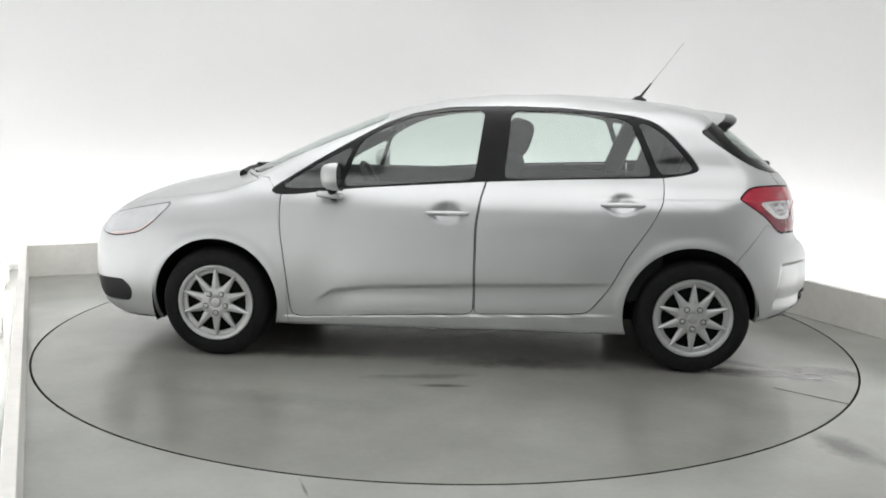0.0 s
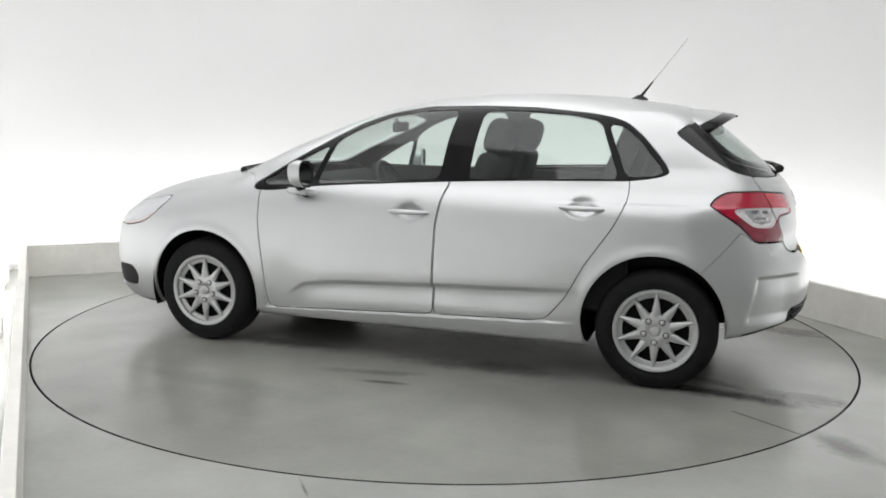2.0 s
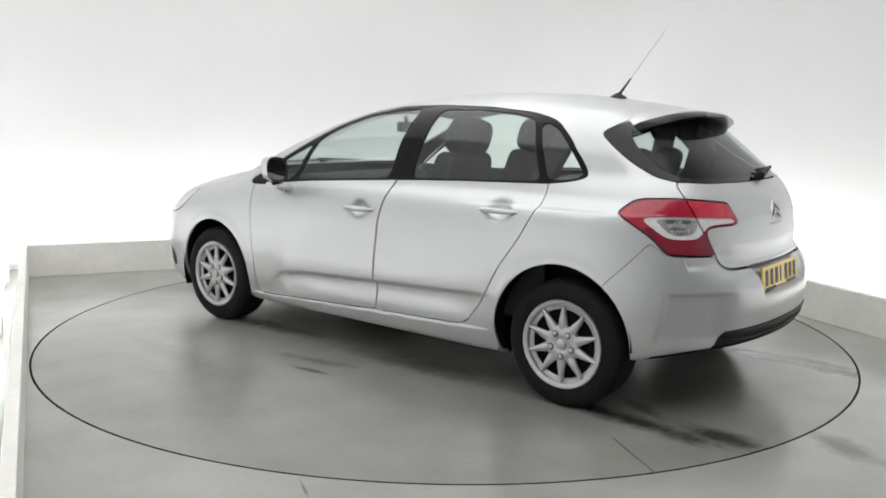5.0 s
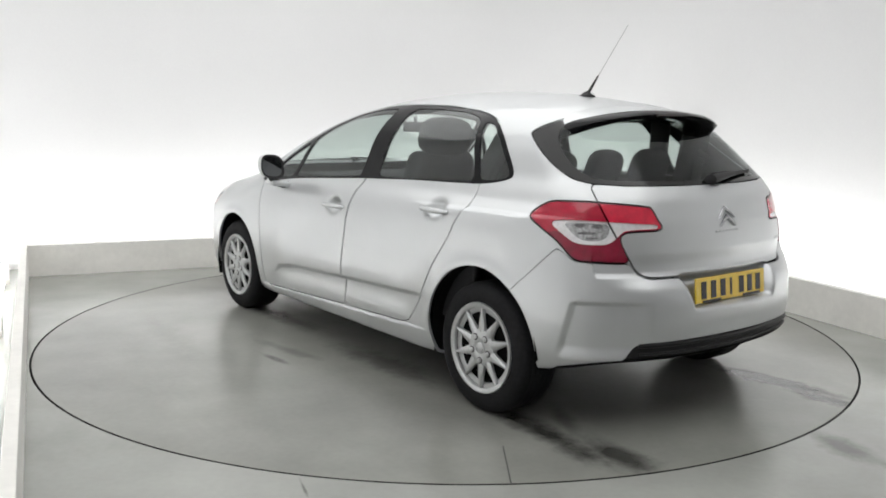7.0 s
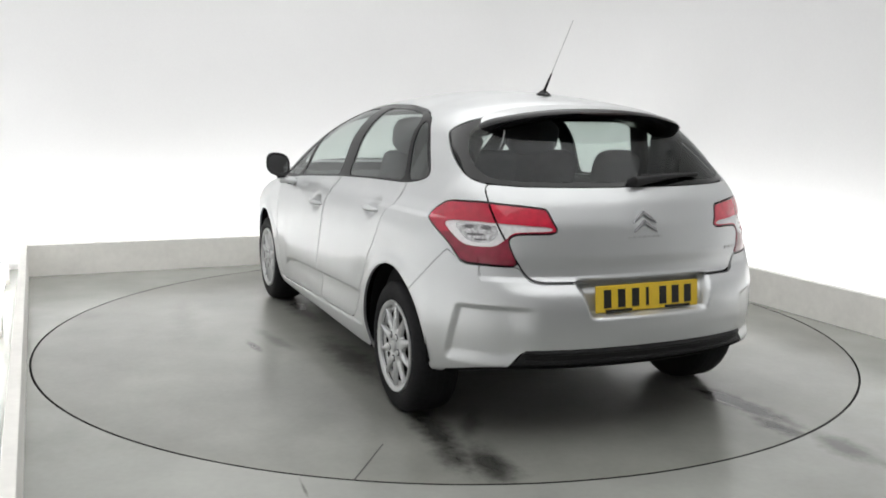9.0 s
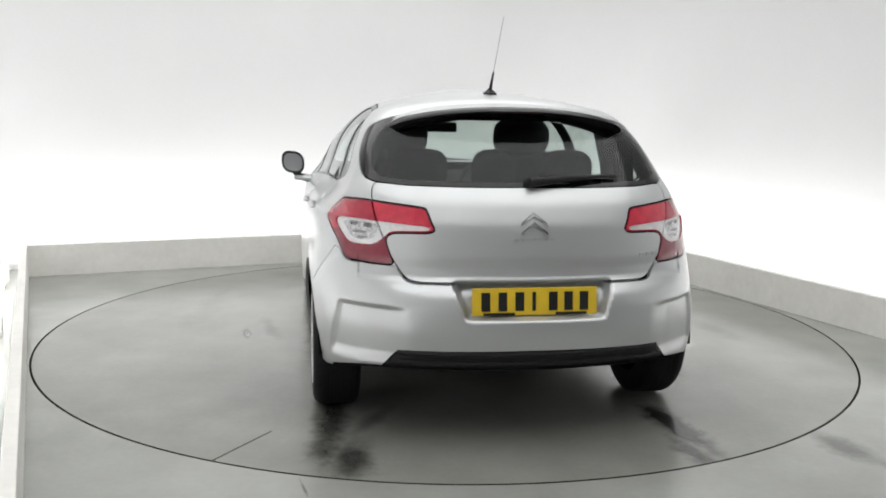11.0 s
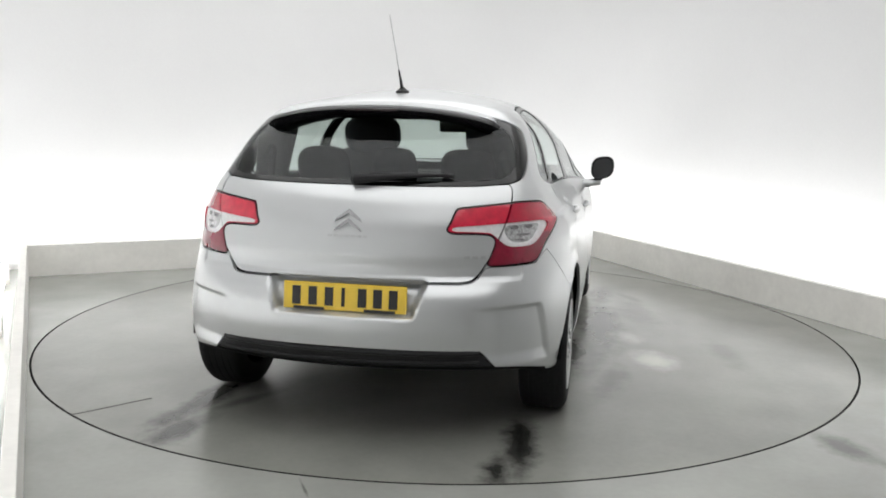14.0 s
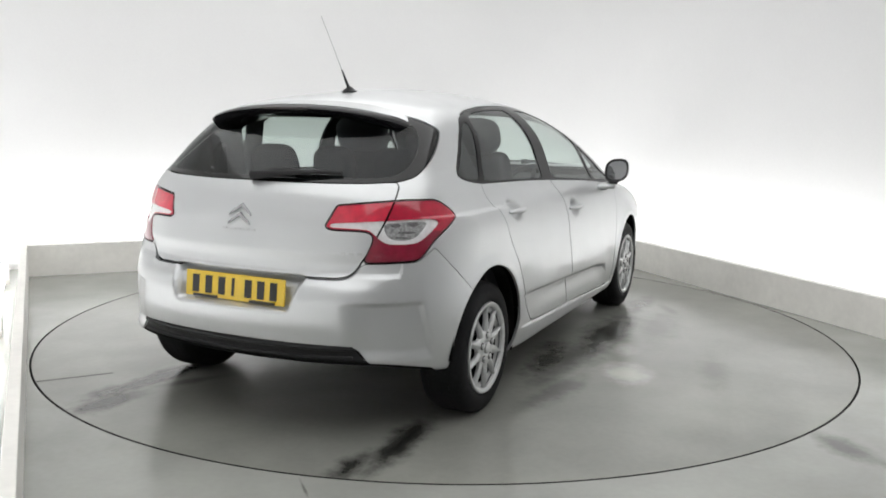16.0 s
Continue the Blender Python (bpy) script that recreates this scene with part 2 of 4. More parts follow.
# ---------- the booth ----------
def booth():
    tone_marks = [(1.71, -2.00, 0.24, 0.11, -67, 0.6), (1.82, -2.23, 0.25, 0.06, -67, 0.4), (-0.51, -2.49, 0.10, 0.008, -70, 0.5), (-1.0, -2.7, 0.5, 0.03, 10, 0.3), (0.6, -2.75, 0.4, 0.03, 5, 0.3)]
    # base lighter than the deck's: brighter light near the walls put into the colour
    mat = floor_material("brightened_floor_paint", tone_marks, (0.338, 0.344, 0.320))
    bm = bmesh.new()
    # ring of floor round the turntable, then out to the walls
    n = 128
    inner = [bm.verts.new((2.449 * math.cos(2 * math.pi * i / n), 2.449 * math.sin(2 * math.pi * i / n), 0)) for i in range(n)]
    inner_low = [bm.verts.new((v.co.x, v.co.y, -0.10)) for v in inner]
    outer = []
    for i in range(n):
        a = 2 * math.pi * i / n
        d = Vector((math.cos(a), math.sin(a), 0))
        du, dv = d.dot(BU), d.dot(BV)
        k = min((WALL_R + 0.1) / du if du > 1e-6 else 99, (WALL_L - 0.1) / du if du < -1e-6 else 99, (WALL_B + 0.1) / dv if dv > 1e-6 else 99, (WALL_F - 0.1) / dv if dv < -1e-6 else 99)
        outer.append(bm.verts.new(d * k))
    for i in range(n):
        j = (i + 1) % n
        bm.faces.new((inner[i], outer[i], outer[j], inner[j]))
        # gap wall and bottom coloured near black: painted shade of the gap
        bm.faces.new((inner_low[i], inner[i], inner[j], inner_low[j])).material_index = 1
    bm.faces.new(inner_low).material_index = 1
    tagged(part("floor", bm, (mat, DARK)), "grey painted concrete floor with damp scuff marks round the turntable", "floor", kind="structure")

    def slab(name, lo, hi, mat, label, cat, bevel=0.0):
        lo, hi = Vector(lo), Vector(hi)
        bm = box(bmesh.new(), hi - lo, Matrix.Translation((lo + hi) / 2), bevel)
        ob = part(name, bm, mat)
        ob.matrix_world = BOOTH
        return tagged(ob, label, cat, kind="structure")
    k = 0.05
    kerb = "low off-white painted kerb board round the turntable floor"
    slab("kerb_back", (KERB_L - k, KERB_B, 0), (KERB_R + k, KERB_B + k, KERB_H), KERB_PAINT, kerb, "kerb", 0.004)
    slab("kerb_right", (KERB_R, -3.8, 0), (KERB_R + k, KERB_B - 0.002, KERB_H), KERB_PAINT, kerb, "kerb", 0.004)
    left = slab("kerb_left", (-k, -7.2, 0), (0, 0, KERB_H), KERB_PAINT, kerb, "kerb", 0.004)
    left.matrix_world = BOOTH @ pose(-2.523, KERB_B - 0.002, 0, 0, 0, 1.38)
    # light tubes lying behind the kerb
    def light_tube(u, v, turn):
        bm = bmesh.new()
        tube(bm, [(-0.72, 0, 0), (0.72, 0, 0)], 0.019, 14)
        ob = empty("light_tube", BOOTH @ pose(u, v, 0.16, 0, 0, turn))
        tagged(ob, "glowing white light tube lying behind the kerb", "light tube", "light tubes behind the kerb")
        part("glass_tube", bm, TUBE_GLOW, ob, smooth=True)
        for s in (-0.735, 0.735):
            part("end_cap", tube(bmesh.new(), [(s - 0.018, 0, 0), (s + 0.018, 0, 0)], 0.021, 14), CHROME, ob, smooth=True)
            part("bracket", box(bmesh.new(), (0.02, 0.05, 0.16), pose(s, 0, -0.08), 0.003), KERB_PAINT, ob)
    for i in range(3):
        light_tube(-1.7 + 1.7 * i, KERB_B + 0.13, 0)
        light_tube(KERB_R + 0.13, 1.6 - 1.7 * i, 90)
    for i in range(4):
        v = 1.6 - 1.7 * i
        light_tube(-2.523 - 0.16 + 0.024 * (KERB_B - v), v, 91.38)
    # cloth wall: one sheet with rounded corners, thick
    bm = bmesh.new()
    rad = 1.15
    line = []
    for cx, cy, a0 in ((WALL_R - rad, WALL_B - rad, 0), (WALL_L + rad, WALL_B - rad, 90), (WALL_L + rad, WALL_F + rad, 180), (WALL_R - rad, WALL_F + rad, 270)):
        for i in range(13):
            a = radians(a0 + 90 * i / 12)
            line.append((cx + rad * math.cos(a), cy + rad * math.sin(a), math.cos(a), math.sin(a)))
    rows = []
    for off, z in ((0, -0.02), (0, CEILING_Z), (0.08, CEILING_Z), (0.08, -0.02)):
        rows.append([bm.verts.new((x + nx * off, y + ny * off, z)) for x, y, nx, ny in line])
    for a, b in zip(rows, rows[1:] + rows[:1]):
        for i in range(len(line)):
            j = (i + 1) % len(line)
            bm.faces.new((a[j], a[i], b[i], b[j]))
    ob = part("wall_cyclorama", bm, WALL_CLOTH, smooth=True)
    ob.matrix_world = BOOTH
    tagged(ob, "seamless white studio backdrop wall lit from below", "backdrop wall", kind="structure")
    # unseen wall behind the camera, added to darken what the car reflects
    slab("unseen_front_wall", (WALL_L + 0.65, WALL_F + 0.02, 0), (WALL_R - 0.65, WALL_F + 0.12, CEILING_Z - 0.01), FRONT_GREY, "added unseen grey wall that darkens reflections of the front", "wall")
    slab("ceiling", (WALL_L - 0.1, WALL_F - 0.1, CEILING_Z), (WALL_R + 0.1, WALL_B + 0.1, CEILING_Z + 0.1), WALL_CLOTH, "plain white studio ceiling above the turntable", "ceiling")


booth()


def turntable():
    th = empty("turntable")
    tagged(th, "round grey turntable flush with the floor, wet tyre marks, painted shade under the car", "turntable")
    off = CAR_OFFSET
    # first mark: damp plus the car's shade, painted under it
    # left tyre trail (x -1.70, -2.05): wet, with the tyre's dark reflection painted in
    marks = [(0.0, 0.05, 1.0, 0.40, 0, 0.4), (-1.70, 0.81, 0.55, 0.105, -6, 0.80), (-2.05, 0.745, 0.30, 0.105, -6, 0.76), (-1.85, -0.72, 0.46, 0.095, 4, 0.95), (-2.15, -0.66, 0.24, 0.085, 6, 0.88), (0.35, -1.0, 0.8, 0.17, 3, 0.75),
             # the two negative strengths put whitish puddle reflections into the deck colour
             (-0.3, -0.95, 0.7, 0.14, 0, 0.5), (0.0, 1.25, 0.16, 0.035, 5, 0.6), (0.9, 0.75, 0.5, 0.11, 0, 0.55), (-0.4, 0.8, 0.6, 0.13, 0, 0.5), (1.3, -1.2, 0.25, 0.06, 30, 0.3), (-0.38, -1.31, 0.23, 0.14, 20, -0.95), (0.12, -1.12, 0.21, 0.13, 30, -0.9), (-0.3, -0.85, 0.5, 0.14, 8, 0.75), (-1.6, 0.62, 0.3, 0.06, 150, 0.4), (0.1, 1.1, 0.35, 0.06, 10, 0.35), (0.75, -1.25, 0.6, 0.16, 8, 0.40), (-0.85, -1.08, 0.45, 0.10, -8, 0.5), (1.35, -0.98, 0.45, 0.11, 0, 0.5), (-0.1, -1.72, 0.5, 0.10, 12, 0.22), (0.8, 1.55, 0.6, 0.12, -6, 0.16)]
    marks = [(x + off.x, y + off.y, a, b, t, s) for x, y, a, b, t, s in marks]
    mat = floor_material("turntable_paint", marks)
    bm = bmesh.new()
    n = 160
    R = 2.442
    rings = []
    for r, z in ((R, -0.08), (R, -0.004), (R - 0.005, 0.0)):
        rings.append([bm.verts.new((r * math.cos(2 * math.pi * i / n), r * math.sin(2 * math.pi * i / n), z)) for i in range(n)])
    for a, b in zip(rings, rings[1:]):
        for i in range(n):
            j = (i + 1) % n
            # deck edge near black too, shade of the gap in its colour
            bm.faces.new((a[i], a[j], b[j], b[i])).material_index = 1
    bm.faces.new(rings[-1])
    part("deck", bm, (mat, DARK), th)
    # added near-black ring that paints the shade down in the gap
    bm = bmesh.new()
    lathe(bm, [(2.4425, -0.04), (2.4425, -0.022), (2.4485, -0.022), (2.4485, -0.04)], n)
    part("gap_shade", bm, DARK, th, "added dark ring painting the shade in the gap round the deck")
    # joints in the deck: dark strips, proud by a hair
    for (x0, y0), (x1, y1) in (((-1.99, 1.29), (-1.69, 1.065)),):
        a, b = Vector((x0, y0, 0)) + off, Vector((x1, y1, 0)) + off
        d = b - a
        bm = box(bmesh.new(), (d.length, 0.0055, 0.003), Matrix.Translation((a + b) / 2) @ pose(0, 0, 0, 0, 0, math.degrees(math.atan2(d.y, d.x))))
        part("joint", bm, material("joint_dark", (0.07, 0.07, 0.065), 0.8, grain=0.3), th, "dark open joint in the deck")
    return th


TURNTABLE = turntable()
# ---------- bodywork surface (car space: x forward, y to its left, z up, origin between the axles on the ground) ----------
def table(points, sigma):
    xs, ys = (np.array(c, float) for c in zip(*sorted(points)))
    grid = np.linspace(xs[0] - 0.3, xs[-1] + 0.3, 1201)
    lo, hi = (ys[1] - ys[0]) / (xs[1] - xs[0]), (ys[-1] - ys[-2]) / (xs[-1] - xs[-2])
    vals = np.interp(grid, xs, ys)
    vals = np.where(grid < xs[0], ys[0] + lo * (grid - xs[0]), vals)
    vals = np.where(grid > xs[-1], ys[-1] + hi * (grid - xs[-1]), vals)
    step = grid[1] - grid[0]
    n = max(1, int(4 * sigma / step))
    k = np.exp(-0.5 * (np.arange(-n, n + 1) * step / sigma) ** 2)
    padded = np.concatenate([vals[0] + (np.arange(-n, 0)) * (vals[1] - vals[0]), vals,
                             vals[-1] + np.arange(1, n + 1) * (vals[-1] - vals[-2])])
    return grid, np.convolve(padded, k / k.sum(), "valid")


def at(tab, x):
    return np.interp(x, tab[0], tab[1])


WIDTH = table([(0.10, 0.80), (0.2, 0.85), (0.26, 0.872), (0.34, 0.885), (0.5, 0.893), (0.65, 0.893), (0.78, 0.88), (0.87, 0.862),
               (0.93, 0.832), (0.99, 0.777), (1.10, 0.738), (1.2, 0.705), (1.3, 0.655), (1.4, 0.600), (1.5, 0.53)], 0.022)
TOP = table([(2.5, 0.60), (2.25, 0.725), (2.08, 0.80), (1.77, 0.915), (1.5, 0.972), (1.30, 1.005), (1.22, 1.03), (0.85, 1.205), (0.5, 1.348), (0.3, 1.41),
             (0.05, 1.46), (-0.25, 1.488), (-0.6, 1.494), (-0.95, 1.48), (-1.3, 1.44), (-1.5, 1.405), (-1.8, 1.34)], 0.045)
TAIL = table([(0.05, -1.90), (0.3, -2.02), (0.36, -2.05), (0.5, -2.07), (0.6, -2.065), (0.66, -2.045), (0.69, -2.00), (0.80, -1.985),
              (0.92, -1.965), (1.02, -1.92), (1.07, -1.87), (1.36, -1.52), (1.6, -1.25)], 0.016)
TAIL_CORNER = table([(0.05, -1.90), (0.3, -2.02), (0.36, -2.05), (0.5, -2.062), (0.6, -2.052), (0.7, -2.028), (0.80, -1.995), (0.92, -1.965), (1.02, -1.92), (1.07, -1.87), (1.36, -1.52), (1.6, -1.25)], 0.03)
NOSE = table([(0.05, 1.90), (0.17, 2.04), (0.24, 2.17), (0.3, 2.205), (0.45, 2.215), (0.6, 2.20), (0.72, 2.16), (0.82, 2.04), (1.0, 1.9)], 0.04)
PLAN = table([(-2.0, 0.965), (-1.7, 0.975), (-1.3, 0.99), (-0.9, 1.0), (0.9, 1.0), (1.3, 0.993), (1.6, 0.965), (1.9, 0.92), (2.3, 0.85)], 0.15)
HANDLES = ((0.022, 0.838), (-0.909, 0.902))
AXLE_F, AXLE_R = (1.305, 0.315), (-1.285, 0.33)


def smax(a, b, k):
    h = np.clip(0.5 + 0.5 * (a - b) / k, 0, 1)
    return b + (a - b) * h + k * h * (1 - h)


def bell(x, c, w):
    return np.exp(-((x - c) / w) ** 2)


def step01(x, a, b):
    t = np.clip((x - a) / (b - a), 0, 1)
    return t * t * (3 - 2 * t)


def half_width(x, z):
    w = at(WIDTH, z) * at(PLAN, x)
    w = w - 0.02 * step01(z, 1.0, 1.12) * step01(-x, 0.9, 1.35)
    for cx, cz in (AXLE_F, AXLE_R):
        r = np.hypot(x - cx, z - cz)
        w = w + 0.010 * bell(r, 0.365, 0.035) * step01(z, 0.2, 0.4) + 0.004 * bell(r, 0.40, 0.12) * step01(z, 0.25, 0.5)
    line = np.interp(x, [-0.85, -0.10, 0.45, 0.64, 0.74], [0.478, 0.45, 0.425, 0.40, 0.34])
    along = step01(x, -0.95, -0.6) * (1 - step01(x, 0.55, 0.76))
    d = z - line
    w = w + along * (0.019 * step01(d, -0.006, 0.014) * (1 - step01(d, 0.02, 0.26)) - 0.018 * (1 - step01(d, -0.014, 0.004)) * step01(d, -0.15, -0.02))
    sill = z - (0.281 - 0.036 * x)
    w = w + 0.010 * (1 - step01(sill, -0.012, 0.002)) * step01(x, -0.95, -0.75) * (1 - step01(x, 0.86, 0.96))
    for cx, cz in HANDLES:
        w = w - 0.044 * np.exp(-(((x - cx) / 0.060) ** 2 + ((z - cz - 0.002) / 0.040) ** 2) ** 1.5)
    shoulder = 0.915 + 0.018 * step01(-x, 0.0, 1.5)
    w = w + 0.019 * step01(-x, 0.6, 1.2) * (1 - step01(z - shoulder, -0.006, 0.010)) * step01(z - shoulder, -0.2, -0.02)
    return w


def tail_x(y, z):
    y = np.abs(y)
    corner = step01(y, 0.50, 0.70)
    x = at(TAIL, z) * (1 - corner) + at(TAIL_CORNER, z) * corner + 0.25 * y ** 2 + (0.50 + 0.20 * step01(z, 0.42, 0.95)) * y ** 6
    # number plate recess
    inside = step01(0.335 - 0.35 * (0.69 - z).clip(0, 1) - y, -0.012, 0.028) * step01(z, 0.545, 0.568) * (1 - step01(z, 0.682, 0.702))
    x = x + 0.062 * inside
    # crease low on the tailgate
    x = x + 0.010 * (1 - step01(z, 0.74, 0.80)) * step01(z, 0.69, 0.72) * (y < 0.7)
    return x


def solid(x, y, z):
    y = np.abs(y)
    slope = (at(TOP, x + 0.02) - at(TOP, x - 0.02)) / 0.04
    crown = (0.20 * step01(-x, -1.0, 0.6) - 0.14 * step01(-x, 0.8, 1.3)) * y ** 2 + 0.10 * y ** 2 + 0.15 * y ** 4
    top = (z - at(TOP, x) + crown) / np.sqrt(1 + slope ** 2)
    side = (y - half_width(x, z)) * 0.95
    rear = (tail_x(y, z) - x) * 0.85
    front = (x - at(NOSE, z) + 0.22 * y ** 2 + 0.55 * y ** 6) * 0.9
    low = 0.19 + 0.09 * step01(-x, 1.3, 1.6) + 0.055 * step01(-x, 1.6, 1.95) - z
    f = smax(top, side, np.interp(x, [-1.8, -1.2, 0.3, 0.9, 1.4], [0.07, 0.08, 0.13, 0.10, 0.10]))
    f = smax(f, rear, 0.10)
    f = smax(f, front, 0.09)
    # shallow pocket in the bumper corner
    u = y + x + 2.0
    f = f + 0.023 * step01(u, 0.50, 0.72) * (1 - step01(u + 0.35 * (z - 0.5), 1.00, 1.055)) * step01(z, 0.345, 0.41) * (1 - step01(z, 0.580, 0.604)) * (x < -1.4)
    return smax(f, low, 0.03)


OUT_LO, OUT_HI = np.array([-2.25, 0.0, 0.12]), np.array([2.45, 1.0, 1.62])
CORE_LO, CORE_HI = np.array([-1.15, 0.0, 0.60]), np.array([1.20, 0.38, 0.80])


def cast(outer, core):
    lo, hi = np.zeros(len(outer)), np.ones(len(outer))
    for _ in range(26):
        mid = (lo + hi) / 2
        q = core + (outer - core) * mid[:, None]
        inside = solid(q[:, 0], q[:, 1], q[:, 2]) < 0
        lo, hi = np.where(inside, mid, lo), np.where(inside, hi, mid)
    return core + (outer - core) * lo[:, None]


def half_shell(dx=0.016, dz=0.0105, dy=0.0110):
    """Quads of the half y >= 0, cast from a box onto the bodywork."""
    xs = np.linspace(OUT_LO[0], OUT_HI[0], int((OUT_HI[0] - OUT_LO[0]) / dx) + 1)
    ys = np.linspace(0, OUT_HI[1], int(OUT_HI[1] / dy) + 1)
    zs = np.linspace(OUT_LO[2], OUT_HI[2], int((OUT_HI[2] - OUT_LO[2]) / dz) + 1)
    index, points, quads = {}, [], []

    def vert(i, j, k):
        key = (i, j, k)
        if key not in index:
            index[key] = len(points)
            points.append((xs[i], ys[j], zs[k]))
        return index[key]

    nx, ny, nz = len(xs) - 1, len(ys) - 1, len(zs) - 1
    for i in range(nx):
        for k in range(nz):
            quads.append((vert(i + 1, ny, k), vert(i, ny, k), vert(i, ny, k + 1), vert(i + 1, ny, k + 1)))
        for j in range(ny):
            quads.append((vert(i, j, nz), vert(i + 1, j, nz), vert(i + 1, j + 1, nz), vert(i, j + 1, nz)))
            quads.append((vert(i + 1, j, 0), vert(i, j, 0), vert(i, j + 1, 0), vert(i + 1, j + 1, 0)))
    for j in range(ny):
        for k in range(nz):
            quads.append((vert(0, j + 1, k), vert(0, j, k), vert(0, j, k + 1), vert(0, j + 1, k + 1)))
            quads.append((vert(nx, j, k), vert(nx, j + 1, k), vert(nx, j + 1, k + 1), vert(nx, j, k + 1)))
    outer = np.array(points)
    # pull the box points towards the core along gentle lines, so that the corners are not starved
    core = np.clip(outer, CORE_LO, CORE_HI)
    pts = cast(outer, core)
    q = np.array(quads)
    return pts, np.concatenate([q[:, [0, 1, 2]], q[:, [0, 2, 3]]])


# ---------- cutting the shell into panels ----------
def shell_normals(p):
    e = 0.004
    g = np.stack([solid(*(p + d).T) - solid(*(p - d).T) for d in np.eye(3) * e], -1)
    return g / np.maximum(np.linalg.norm(g, axis=1, keepdims=True), 1e-9)


def split(P, T, s):
    """Cuts triangles T along s = 0. Returns the grown points, those inside (s < 0) and those outside."""
    s = np.where(np.abs(s) < 2e-4, 2e-4, s)
    neg = s[T] < 0
    count = neg.sum(1)
    inside, outside = [T[count == 3]], [T[count == 0]]
    mixed = T[(count == 1) | (count == 2)]
    if len(mixed):
        m = s[mixed] < 0
        lone_neg = m.sum(1) == 1
        lone = np.where(lone_neg, np.argmax(m, 1), np.argmin(m, 1))
        k = np.arange(len(mixed))
        a, b, c = mixed[k, lone], mixed[k, (lone + 1) % 3], mixed[k, (lone + 2) % 3]
        edges = np.sort(np.concatenate([np.stack([a, b], 1), np.stack([a, c], 1)]), 1)
        uniq, inv = np.unique(edges, axis=0, return_inverse=True)
        inv = inv.reshape(-1)
        w = s[uniq[:, 0]] / (s[uniq[:, 0]] - s[uniq[:, 1]])
        fresh = P[uniq[:, 0]] + (P[uniq[:, 1]] - P[uniq[:, 0]]) * w[:, None]
        base = len(P)
        P = np.concatenate([P, fresh])
        ab, ac = base + inv[:len(a)], base + inv[len(a):]
        tip = np.stack([a, ab, ac], 1)
        rest = np.concatenate([np.stack([ab, b, c], 1), np.stack([ab, c, ac], 1)])
        twice = np.concatenate([lone_neg, lone_neg])
        inside += [tip[lone_neg], rest[~twice]]
        outside += [tip[~lone_neg], rest[twice]]
    return P, np.concatenate(inside), np.concatenate(outside)


def rounded(poly, times=2):
    p = np.array(poly, float)
    for reach in (0.022, 0.008, 0.003)[:times + 1]:
        q = np.roll(p, -1, 0)
        length = np.linalg.norm(q - p, axis=1, keepdims=True)
        k = np.minimum(0.28, reach / np.maximum(length, 1e-9))
        p = np.stack([p + k * (q - p), q - k * (q - p)], 1).reshape(-1, 2)
    return p


def distance(a, b, poly):
    """Signed distance to a polygon, negative inside."""
    best, odd = np.full(len(a), 1e9), np.zeros(len(a), bool)
    for (x0, y0), (x1, y1) in zip(poly, np.roll(poly, -1, 0)):
        dx, dy = x1 - x0, y1 - y0
        t = np.clip(((a - x0) * dx + (b - y0) * dy) / max(dx * dx + dy * dy, 1e-12), 0, 1)
        best = np.minimum(best, np.hypot(a - x0 - t * dx, b - y0 - t * dy))
        if abs(dy) > 1e-12:
            odd ^= ((y0 > b) != (y1 > b)) & (a < x0 + dx * (b - y0) / dy)
    return np.where(odd, -best, best)


def compact(P, T):
    used, inv = np.unique(T, return_inverse=True)
    return P[used], inv.reshape(-1, 3)


